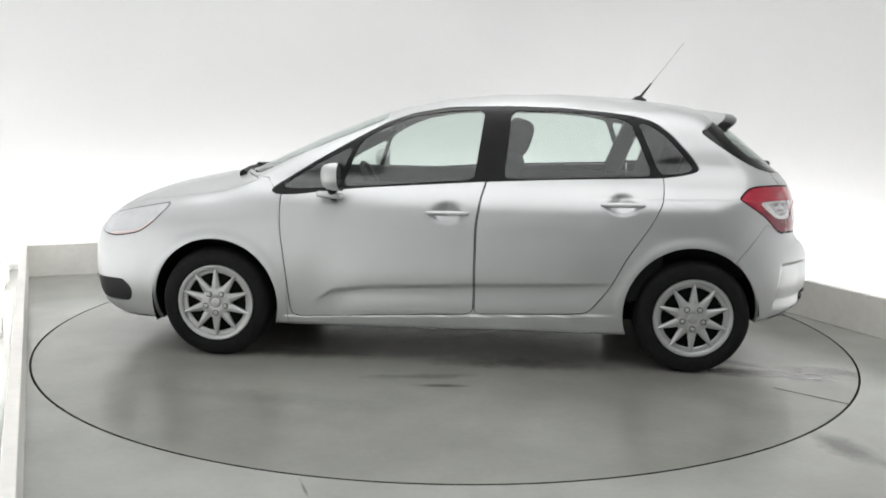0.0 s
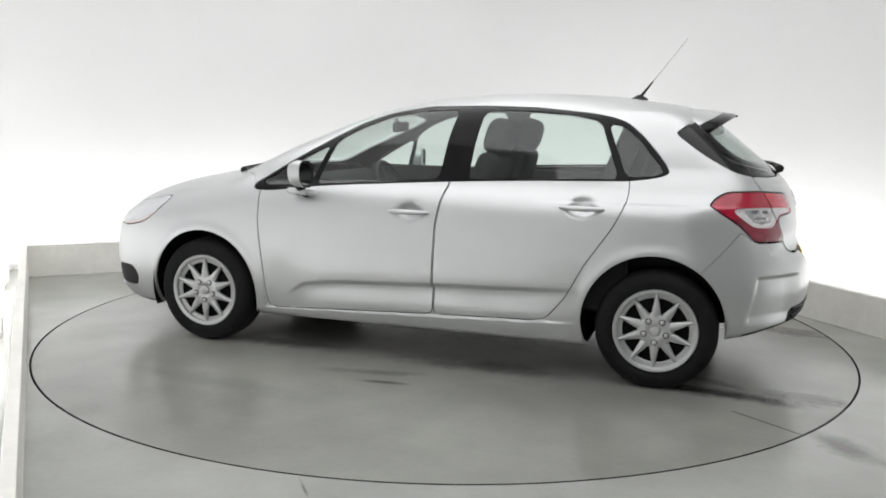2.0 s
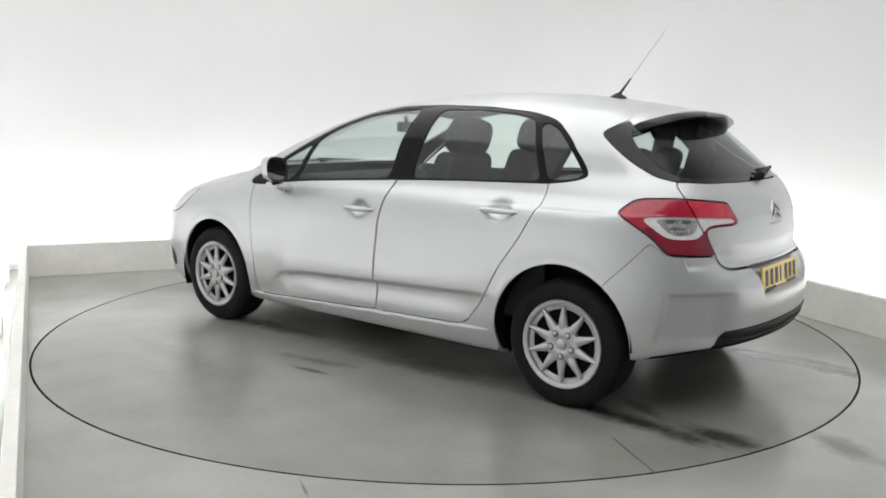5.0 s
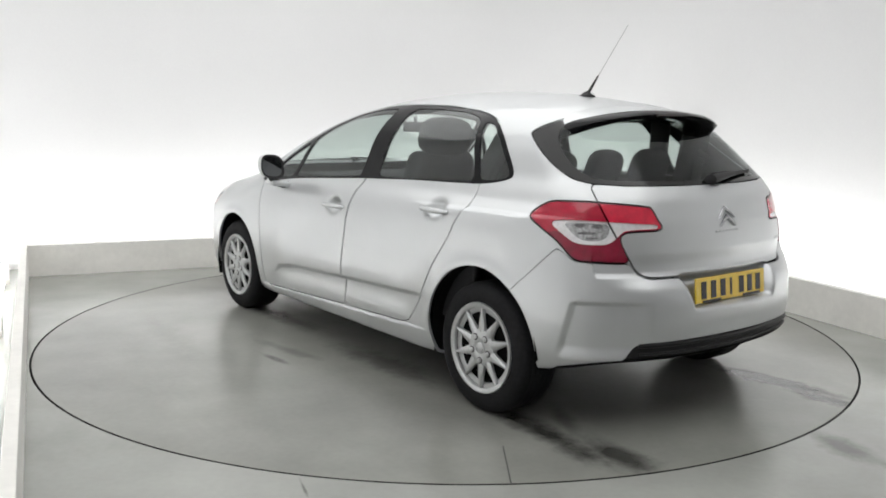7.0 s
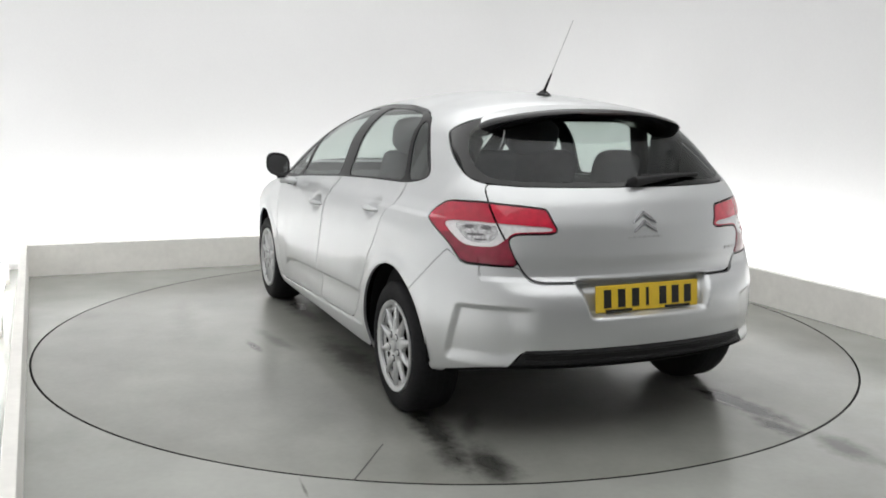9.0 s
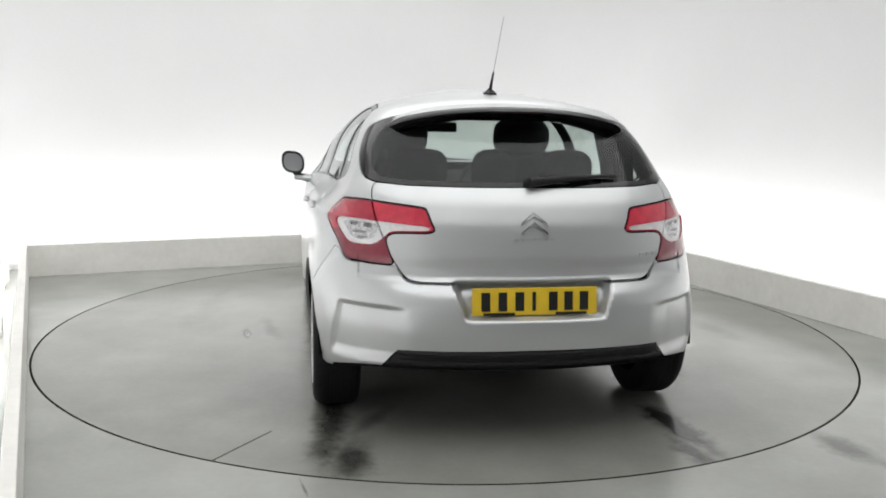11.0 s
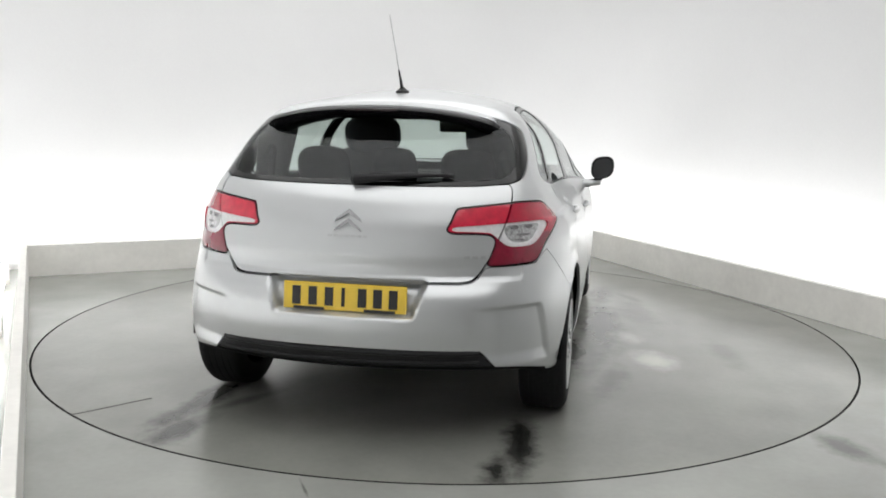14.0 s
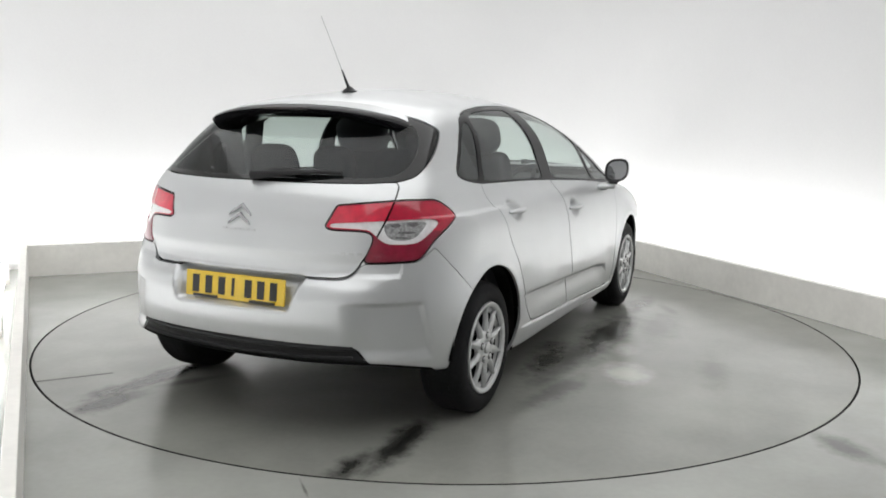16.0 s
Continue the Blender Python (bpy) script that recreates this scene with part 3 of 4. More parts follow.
def sheet(name, P, T, mat, parent, side=0, inset=0.0, rim=0.014, label="", thin=0.0):
    """A panel with its turned-in rim. side: 1 left, -1 right, 0 both halves as one."""
    P, T = compact(P, T)
    N = shell_normals(P)
    Q = P - N * inset
    e = np.sort(np.concatenate([T[:, [0, 1]], T[:, [1, 2]], T[:, [2, 0]]]), 1)
    d = np.concatenate([T[:, [0, 1]], T[:, [1, 2]], T[:, [2, 0]]])
    _, first, times = np.unique(e, axis=0, return_index=True, return_counts=True)
    rimmed = d[first[times == 1]]
    keep = ~((np.abs(P[rimmed[:, 0], 1]) < 1e-6) & (np.abs(P[rimmed[:, 1], 1]) < 1e-6))
    rimmed = rimmed[keep]
    verts, norms, tris = [Q], [N], [T]
    if rim and len(rimmed):
        a, b = rimmed[:, 0], rimmed[:, 1]
        along = Q[b] - Q[a]
        outw = np.cross(along, (N[a] + N[b]) / 2)
        outw /= np.maximum(np.linalg.norm(outw, axis=1, keepdims=True), 1e-9)
        k, n = len(Q), len(a)
        verts += [Q[a], Q[b], Q[b] - N[b] * rim, Q[a] - N[a] * rim]
        norms += [outw] * 4
        i = np.arange(n)
        tris += [np.stack([k + n + i, k + i, k + 3 * n + i], 1), np.stack([k + n + i, k + 3 * n + i, k + 2 * n + i], 1)]
    V, N, T = np.concatenate(verts), np.concatenate(norms), np.concatenate(tris)
    flip = np.array([1, -1, 1])
    if side == 0:
        mid = np.abs(V[:, 1]) < 1e-6
        N[mid, 1] *= 0
        other = np.where(mid, np.arange(len(V)), len(V) + np.cumsum(~mid) - 1)
        T = np.concatenate([T, other[T][:, ::-1]])
        V, N = np.concatenate([V, V[~mid] * flip]), np.concatenate([N, N[~mid] * flip])
    elif side < 0:
        V, N, T = V * flip, N * flip, T[:, ::-1]
    me = bpy.data.meshes.new(name)
    me.from_pydata(V.tolist(), [], T.tolist())
    me.shade_smooth()
    N = N / np.maximum(np.linalg.norm(N, axis=1, keepdims=True), 1e-9)
    me.normals_split_custom_set_from_vertices(N.tolist())
    me.materials.append(mat)
    ob = new(name, me)
    ob.parent = parent
    if label:
        tagged(ob, label)
    return ob


DLO = [(0.995, 0.945), (0.985, 0.925), (0.955, 0.916), (0.865, 0.917), (0.62, 0.948), (0.436, 0.964), (-0.148, 1.003), (-0.604, 1.026), (-1.128, 1.043), (-1.24, 1.058),
       (-1.315, 1.078), (-1.322, 1.10), (-1.28, 1.158), (-1.18, 1.268), (-1.09, 1.338), (-0.99, 1.366), (-0.88, 1.382), (-0.60, 1.406), (-0.289, 1.412), (0.033, 1.402),
       (0.25, 1.363), (0.40, 1.305), (0.526, 1.234), (0.764, 1.094), (0.93, 0.987)]
PANES = {"front_quarter_window": [(0.948, 0.948), (0.645, 0.957), (0.558, 1.186), (0.72, 1.100), (0.915, 0.982)],
         "front_door_window": [(0.607, 0.964), (-0.112, 1.013), (-0.162, 1.391), (0.04, 1.382), (0.245, 1.347), (0.40, 1.286), (0.522, 1.210)],
         "rear_door_window": [(-0.275, 1.021), (-0.312, 1.392), (-0.59, 1.389), (-0.81, 1.374), (-0.955, 1.345), (-1.075, 1.052)],
         "rear_quarter_window": [(-1.112, 1.060), (-0.997, 1.338), (-1.085, 1.318), (-1.170, 1.243), (-1.262, 1.135), (-1.298, 1.092), (-1.25, 1.070)]}
LAMP = [(0.472, 0.905), (0.50, 0.93), (0.545, 0.985), (0.57, 0.99), (0.70, 1.000), (0.93, 1.012), (1.13, 1.008), (1.19, 0.992), (1.275, 0.945), (1.272, 0.928), (1.19, 0.885),
        (1.10, 0.840), (1.03, 0.785), (0.99, 0.765), (0.665, 0.755), (0.695, 0.80), (0.735, 0.855), (0.715, 0.880), (0.66, 0.886), (0.49, 0.888)]
LAMP_CLEAR = [(0.49, 0.899), (0.51, 0.915), (0.71, 0.925), (0.93, 0.932), (1.10, 0.932), (1.155, 0.918), (1.06, 0.865), (1.0, 0.838), (0.93, 0.832), (0.80, 0.834), (0.742, 0.868), (0.715, 0.891), (0.66, 0.895)]
LAMP_CAVITY = [(0.79, 0.918), (0.93, 0.924), (1.075, 0.922), (1.035, 0.890), (0.985, 0.858), (0.93, 0.848), (0.84, 0.850), (0.80, 0.872)]
LAMP_FACETS = [[(0.83, 0.916), (0.90, 0.918), (0.90, 0.903), (0.84, 0.901)], [(0.93, 0.920), (1.02, 0.918), (0.99, 0.902), (0.95, 0.904)],
               [(0.86, 0.886), (1.00, 0.884), (0.97, 0.874), (0.88, 0.876)], [(0.85, 0.866), (0.95, 0.862), (0.93, 0.854), (0.86, 0.857)]]
REAR_GLASS = [(-1.0, 1.073), (0.37, 1.070), (0.70, 1.073), (0.92, 1.082), (1.03, 1.10), (1.12, 1.14), (1.20, 1.19), (1.255, 1.24), (1.288, 1.278), (1.285, 1.294), (1.20, 1.325), (1.05, 1.36), (-1.0, 1.372)]
GATE = [(-1.0, 0.693), (0.54, 0.693), (0.605, 0.705), (0.645, 0.735), (0.66, 0.755), (0.715, 0.82), (0.838, 0.965), (0.925, 1.08), (-1.0, 1.09)]
BUMPER = [(-1.0, 0.687), (0.545, 0.687), (0.61, 0.70), (0.65, 0.73), (0.665, 0.752), (1.0, 0.76), (1.10, 0.815), (1.125, 0.80), (1.36, 0.63), (1.45, 0.55), (1.45, 0.0), (-1.0, 0.0)]
LIP = [(-0.1, 0.427), (0.53, 0.422), (0.56, 0.412), (0.59, 0.37), (0.645, 0.31), (0.64, 0.10), (-0.1, 0.10)]
FRONT_DOOR = [(0.938, 0.935), (0.938, 0.746), (0.917, 0.594), (0.897, 0.437), (0.88, 0.275), (0.86, 0.252), (0.82, 0.248), (-0.126, 0.290), (-0.126, 0.53), (-0.127, 0.774), (-0.15, 0.922), (-0.185, 1.02), (0.6, 1.0)]
REAR_DOOR = [(-0.195, 1.04), (-0.157, 0.922), (-0.134, 0.774), (-0.133, 0.53), (-0.133, 0.290), (-0.66, 0.308), (-0.71, 0.312), (-0.756, 0.33), (-0.852, 0.452), (-0.937, 0.619), (-1.067, 0.81), (-1.12, 0.92), (-1.133, 0.98), (-1.126, 1.08)]
BONNET = [(2.08, -0.1), (2.05, 0.3), (1.98, 0.5), (1.88, 0.60), (1.6, 0.69), (1.3, 0.725), (1.08, 0.735), (1.14, 0.66), (1.27, 0.35), (1.32, 0.0), (1.32, -0.1)]
SCREEN = [(1.30, -0.1), (1.29, 0.1), (1.24, 0.35), (1.12, 0.63), (1.06, 0.66), (0.78, 0.625), (0.50, 0.565), (0.40, 0.50), (0.42, 0.2), (0.43, -0.1)]
HEADLAMP = [(2.01, 0.66), (2.05, 0.70), (1.97, 0.762), (1.80, 0.808), (1.57, 0.852), (1.63, 0.775), (1.71, 0.705), (1.76, 0.682), (1.90, 0.655)]
FRONT_BUMPER = [(3.0, 0.64), (1.78, 0.668), (1.70, 0.695), (1.665, 0.62), (1.655, 0.0), (3.0, 0.0)]
FOG = [(2.10, 0.405), (1.87, 0.412), (1.85, 0.405), (1.80, 0.36), (1.81, 0.30), (1.84, 0.285), (2.10, 0.275), (2.14, 0.35)]


def car_body(car):
    P, T = half_shell()

    def take(poly, coords, mask=None, gap=0.0035, times=2):
        """Cuts the outline out of what is left; a groove of twice the gap stays open round it."""
        nonlocal P, T
        poly = rounded(poly, times) if times else np.array(poly, float)

        def field():
            s = distance(*coords(P), poly)
            return np.maximum(s, mask(P)) if mask else s
        P, got, rest = split(P, T, field() + gap)
        P, _, T = split(P, rest, field() - gap)
        return got

    def cut(tris, poly, coords, gap=0.0, times=2):
        nonlocal P
        s = distance(*coords(P), rounded(poly, times))
        P, a, b = split(P, tris, s + gap)
        if gap:
            s = distance(*coords(P), rounded(poly, times))
            P, _, b = split(P, b, s - gap)
        return a, b

    def xz(p): return p[:, 0], p[:, 2]
    def xy(p): return p[:, 0], p[:, 1]
    def yz(p): return p[:, 1], p[:, 2]
    def uz(p): return p[:, 1] + p[:, 0] + 2.0, p[:, 2]
    def flank(p): return 0.45 - p[:, 1]
    def back(p): return p[:, 0] + 1.12

    # wheel arches
    for (cx, cz), r in ((AXLE_F, 0.352), (AXLE_R, 0.356)):
        s = np.maximum(np.hypot(P[:, 0] - cx, P[:, 2] - cz) - r, 0.45 - P[:, 1])
        P, _, T = split(P, T, s)
    # plain floor under the car
    s = np.maximum(P[:, 2] - 0.205 - 0.09 * step01(-P[:, 0], 1.3, 1.6) - 0.055 * step01(-P[:, 0], 1.6, 1.95), P[:, 1] - 0.80)
    P, under, T = split(P, T, s)
    dlo = take(DLO, xz, flank, 0.002)
    lamp = take(LAMP, uz, lambda p: p[:, 0] + 1.35, 0.003)
    glass = take(REAR_GLASS, uz, back, 0.003)
    gate = take(GATE, uz, lambda p: p[:, 0] + 1.5, 0.004)
    bumper = take(BUMPER, uz, lambda p: p[:, 0] + 1.42, 0.0015)
    screen = take(SCREEN, xy, lambda p: 0.97 - p[:, 2], 0.003)
    head = take(HEADLAMP, xz, flank, 0.003)
    front_bumper = take(FRONT_BUMPER, xz, lambda p: 1.5 - p[:, 0], 0.0)
    bonnet = take(BONNET, xy, lambda p: 0.72 - p[:, 2], 0.0015)
    front_door = take(FRONT_DOOR, xz, flank, 0.0026)
    rear_door = take(REAR_DOOR, xz, flank, 0.0026)
    wing = take([(0.90, 0.0), (0.90, 0.91), (0.97, 0.935), (1.03, 1.0), (3.0, 1.05), (3.0, 0.0)], xz, flank, 0.001, 0)

    lip, bumper = cut(bumper, LIP, yz, 0.003)
    fog, front_bumper = cut(front_bumper, FOG, lambda p: (p[:, 0], p[:, 2] + 2 * (p[:, 1] < 0.4)), 0.002)

    strip, head = cut(head, [(1.60, 0.800), (1.66, 0.755), (1.73, 0.705), (1.80, 0.688), (1.93, 0.672), (1.97, 0.64), (1.70, 0.62), (1.55, 0.76)], xz)
    sheet("body_shell", P, T, PAINT, car, label="silver roof, pillars and rear wings")
    sheet("underbody", P, under, DARK, car, label="dark underbody")
    sheet("bonnet", P, bonnet, PAINT, car)
    sheet("windscreen", P, screen, GLASS, car, rim=0).visible_shadow = False
    tail = sheet("tailgate", P, gate, PAINT, car)
    rear_bumper = sheet("rear_bumper", P, bumper, PAINT, car)
    sheet("bumper_insert", P, lip, BLACK_PLASTIC, rear_bumper, inset=0.006, rim=0.02, label="black plastic lower bumper insert")
    nose = sheet("front_bumper", P, front_bumper, PAINT, car)
    # rear glass: the black printed border is opaque, the middle clear
    clear = [(-1.0, 1.092), (0.40, 1.089), (0.76, 1.094), (0.90, 1.104), (0.99, 1.135), (1.06, 1.18), (1.11, 1.24), (1.12, 1.29), (1.08, 1.325), (0.9, 1.352), (-1.0, 1.354)]
    inner, border = cut(glass, clear, uz)
    pane = sheet("rear_window", P, inner, GLASS_REAR, tail, inset=0.002, rim=0, label="tinted rear window")
    pane.visible_shadow = False
    sheet("window_border", P, border, GLASS_BORDER, tail, inset=0.002, rim=0.01, label="black printed glass border")
    sides = ((1, "left"), (-1, "right"))
    surround, panes = dlo, {}
    for name, poly in PANES.items():
        panes[name], surround = cut(surround, poly, xz, 0.001)
    edge_line = distance(*uz(P), rounded(LAMP))
    P, red, edging = split(P, lamp, edge_line + 0.007)
    clear, red = cut(red, LAMP_CLEAR, uz)
    seam = [(0.715, 0.82), (0.838, 0.965), (0.925, 1.08), (1.5, 1.08), (1.5, 0.82)]
    spot, clear = cut(clear, LAMP_CAVITY, uz)
    facets = []
    for poly in LAMP_FACETS:
        one, spot = cut(spot, poly, uz, times=0)
        facets.append(one)
    lower, upper = cut(red, [(0.4, 0.885), (1.10, 0.885), (1.3, 0.86), (1.3, 0.6), (0.4, 0.6)], uz)
    outer, upper = cut(upper, seam, uz, 0.005)
    clear, inner_clear = cut(clear, seam, uz, 0.005)
    for side, _ in sides:
        sheet("front_wing", P, wing, PAINT, car, side)
        d1 = sheet("front_door", P, front_door, PAINT, car, side)
        d2 = sheet("rear_door", P, rear_door, PAINT, car, side)
        sheet("window_surround", P, surround, BLACK_GLOSS, car, side, inset=0.003, rim=0.012, label="gloss black window surround and pillars")
        for name, tris in panes.items():
            holder = d1 if name.startswith("front") else d2 if name == "rear_door_window" else car
            sheet(name, P, tris, GLASS, holder, side, inset=0.006, rim=0, label="lightly tinted side window").visible_shadow = False
        unit = sheet("tail_lamp", P, upper, LENS_RED, car, side, inset=-0.002, rim=0.02, label="bright red wrap-round tail lamp")
        sheet("outer_lens", P, outer, LENS_MID_RED, unit, side, inset=-0.002, rim=0.02, label="deep red outer lens")
        sheet("lower_lens", P, lower, LENS_DARK_RED, unit, side, inset=-0.002, rim=0.02, label="dark red lower lens")
        sheet("clear_lens", P, clear, LENS_CLEAR, unit, side, inset=0.004, rim=0.02, label="clear reversing lamp and indicator lens")
        sheet("reversing_lens", P, inner_clear, LENS_CLEAR, unit, side, inset=0.002, rim=0.02, label="clear lens on the tailgate")
        sheet("reflector", P, spot, LENS_GREY, unit, side, inset=0.006, rim=0.01, label="ribbed grey reflector behind the clear lens")
        sheet("lens_edging", P, edging, LENS_EDGE, unit, side, inset=-0.001, rim=0.02, label="dark red edge of the lamp")
        for one in facets:
            sheet("reflector_facet", P, one, LENS_SHADE, unit, side, inset=0.010, rim=0.004, label="dark facet of the reflector")
        sheet("headlamp", P, head, HEAD_LENS, car, side, inset=-0.002, rim=0.02, label="clear headlamp")
        sheet("indicator_strip", P, strip, AMBER, car, side, inset=-0.002, rim=0.01, label="pinkish amber indicator strip under the headlamp")
        sheet("fog_grille", P, fog, BLACK_PLASTIC, nose, side, inset=0.008, rim=0.01, label="dark fog lamp recess")
        handle(d1, 0.022, 0.838, side)
        handle(d2, -0.909, 0.902, side)
    # dark lining behind all painted panels
    lining = [T, gate, bumper, bonnet, front_door, rear_door, wing, front_bumper, lamp, head, strip, lip, surround, border]
    L, LT = compact(P, np.concatenate(lining))
    sheet("inner_lining", L, LT, DARK, car, inset=0.017, rim=0, label="dark inner lining")
    return tail, rear_bumper


def surface_y(x, z):
    """The flank's y at x, z, by stepping in."""
    lo, hi = 0.3, 1.0
    for _ in range(30):
        mid = (lo + hi) / 2
        if solid(np.array([x]), np.array([mid]), np.array([z]))[0] < 0:
            lo = mid
        else:
            hi = mid
    return lo


def surface_x(y, z):
    lo, hi = -1.2, -2.3
    for _ in range(30):
        mid = (lo + hi) / 2
        if solid(np.array([mid]), np.array([y]), np.array([z]))[0] < 0:
            lo = mid
        else:
            hi = mid
    return lo


def handle(door, cx, cz, side):
    bm = bmesh.new()
    path = []
    y0, y1 = surface_y(cx + 0.13, cz), surface_y(cx - 0.13, cz)
    for i in range(13):
        a = i / 12
        px = cx + 0.115 - 0.23 * a
        path.append((px, side * (y0 + (y1 - y0) * a + 0.002 + 0.018 * math.sin(math.pi * a) ** 0.5), cz))
    tube(bm, path, [0.006 + 0.008 * math.sin(math.pi * i / 12) ** 0.5 for i in range(13)], 12)
    part("handle", bm, PAINT, door, "body-coloured pull handle", smooth=True)


def wheel(name, car, x, y, side):
    hub = empty(name, pose(x, y, 0.305, -90 * side, 0, 0), car)
    bm = bmesh.new()
    # axis z points outwards; outer face at z = 0
    lathe(bm, [(0.200, -0.012), (0.212, 0.004), (0.235, 0.012), (0.265, 0.010), (0.288, 0.000), (0.300, -0.016), (0.305, -0.040), (0.3055, -0.10), (0.305, -0.165), (0.298, -0.188), (0.27, -0.20), (0.2, -0.19)], 72, close=True)
    part("tyre", bm, RUBBER, hub, smooth=True, sharp=50)
    bm = bmesh.new()
    for k in (-0.055, -0.085, -0.12, -0.15):
        lathe(bm, [(0.3052, k), (0.3065, k + 0.001), (0.3065, k + 0.022), (0.3052, k + 0.023)], 72)
    part("tread", bm, RUBBER, hub)
    # hubcap: bright rim ring, recessed inner ring, pointed spokes, domed centre
    bm = bmesh.new()
    lathe(bm, [(0.211, -0.016), (0.2130, 0.004), (0.2095, 0.0125), (0.198, 0.0125), (0.189, 0.006), (0.186, -0.006)], 72)
    lathe(bm, [(0.092, -0.016), (0.086, 0.001), (0.074, 0.006), (0.052, 0.0075), (0.036, 0.0075), (0.031, 0.004), (0.027, 0.004), (0.025, 0.0125), (0.015, 0.0155), (0.001, 0.0160)], 48)
    part("hubcap", bm, HUBCAP, hub, "silver multi-spoke plastic wheel trim", smooth=True, sharp=40)
    bm = bmesh.new()
    lathe(bm, [(0.187, -0.010), (0.177, -0.0125), (0.169, -0.013), (0.164, -0.018)], 72)
    part("recessed_ring", bm, HUBCAP, hub, "recessed inner ring of the trim", smooth=True, sharp=40)
    n = 10
    for i in range(n):
        bm = bmesh.new()
        turn = Matrix.Rotation(2 * math.pi * (i + 0.5) / n, 4, "Z")
        rows = []
        for r, hw, h in ((0.070, 0.0245, 0.0065), (0.095, 0.0230, 0.0085), (0.12, 0.0185, 0.0095), (0.15, 0.0130, 0.0080), (0.178, 0.0085, 0.006), (0.193, 0.0055, 0.006)):
            rows.append([bm.verts.new(turn @ Vector((r, k * hw, z))) for k, z in ((-1, h - 0.020), (-0.92, h - 0.008), (-0.45, h - 0.002), (0, h), (0.45, h - 0.002), (0.92, h - 0.008), (1, h - 0.020))])
        for a, b in zip(rows, rows[1:]):
            for k in range(6):
                bm.faces.new((a[k], b[k], b[k + 1], a[k + 1]))
        part("trim_spoke", bm, HUBCAP, hub, smooth=True, sharp=40)
    for i in range(5):
        a = math.radians(18 + 72 * i)
        at_lug = Matrix.Translation((0.058 * math.cos(a), 0.058 * math.sin(a), 0))
        # dark disc on the trim stands in for shade round the bolt
        part("lug_shade", tube(bmesh.new(), [at_lug @ Vector((0, 0, 0.004)), at_lug @ Vector((0, 0, 0.0088))], 0.0165, 16), LENS_SHADE, hub, "dark disc painting the shaded recess round a wheel bolt", smooth=True)
        bm = bmesh.new()
        lathe(bm, [(0.0115, 0.006), (0.0112, 0.0135), (0.0085, 0.0155), (0.0005, 0.0160)], 14, at_lug)
        part("lug_cover", bm, HUBCAP, hub, smooth=True)
    bm = bmesh.new()
    lathe(bm, [(0.201, -0.018), (0.15, -0.03), (0.0005, -0.03)], 48)
    part("steel_rim", bm, DARK, hub, "dark steel rim behind the trim")
    return hub


def wheel_house(car, x, z, side):
    bm = bmesh.new()
    rows = []
    for r, y in ((0.365, 0.86), (0.372, 0.60), (0.372, 0.52)):
        rows.append([bm.verts.new((x + r * math.cos(a), side * y, z + r * math.sin(a))) for a in np.linspace(-0.35, math.pi + (0.35 if x > 0 else 0.02), 40)])
    for a, b in zip(rows, rows[1:]):
        for i in range(39):
            bm.faces.new((a[i], a[i + 1], b[i + 1], b[i]))
    bm.faces.new(rows[-1])
    part("wheel_arch_liner", bm, DARK, car, "black wheel arch liner")


def seat(name, m, width, height, rest, back_tilt, label, thick=0.055):
    """A seat that faces +x: cushion, backrest, headrest."""
    ob = empty(name, m)
    tagged(ob, label)
    bm = box(bmesh.new(), (0.50, width, 0.16), pose(0, 0, 0.08), 0.05, 4)
    part("cushion", bm, SEAT_CLOTH, ob, smooth=True, sharp=60)
    lean = pose(-0.24, 0, 0.10, 0, -back_tilt, 0)
    bm = bmesh.new()
    box(bm, (0.13, width, height), lean @ pose(0, 0, height / 2), 0.055, 4)
    for v in bm.verts:
        q = lean.inverted() @ v.co
        f = 1 - 0.24 * step01(np.array(q.z / height), 0.50, 1.0)
        v.co = lean @ Vector((q.x, q.y * float(f), q.z))
    part("backrest", bm, SEAT_CLOTH, ob, smooth=True, sharp=60)
    for y, w in rest:
        bm = bmesh.new()
        bmesh.ops.create_uvsphere(bm, u_segments=24, v_segments=16, radius=1.0)
        for v in bm.verts:
            q = Vector([math.copysign(abs(c) ** 0.62, c) for c in v.co])
            v.co = lean @ pose(0.01, y, height + 0.088) @ Vector((q.x * thick, q.y * w * 0.5, q.z * 0.105))
        part("headrest", bm, SEAT_CLOTH, ob, smooth=True, sharp=60)
        for s in (-0.05, 0.05):
            bm = tube(bmesh.new(), [lean @ Vector((0, y + s, height - 0.03)), lean @ Vector((0, y + s, height + 0.05))], 0.006, 8)
            part("headrest_post", bm, CHROME, ob, smooth=True)
    return ob


def carried(ob, car):
    ob.parent = car
    return ob


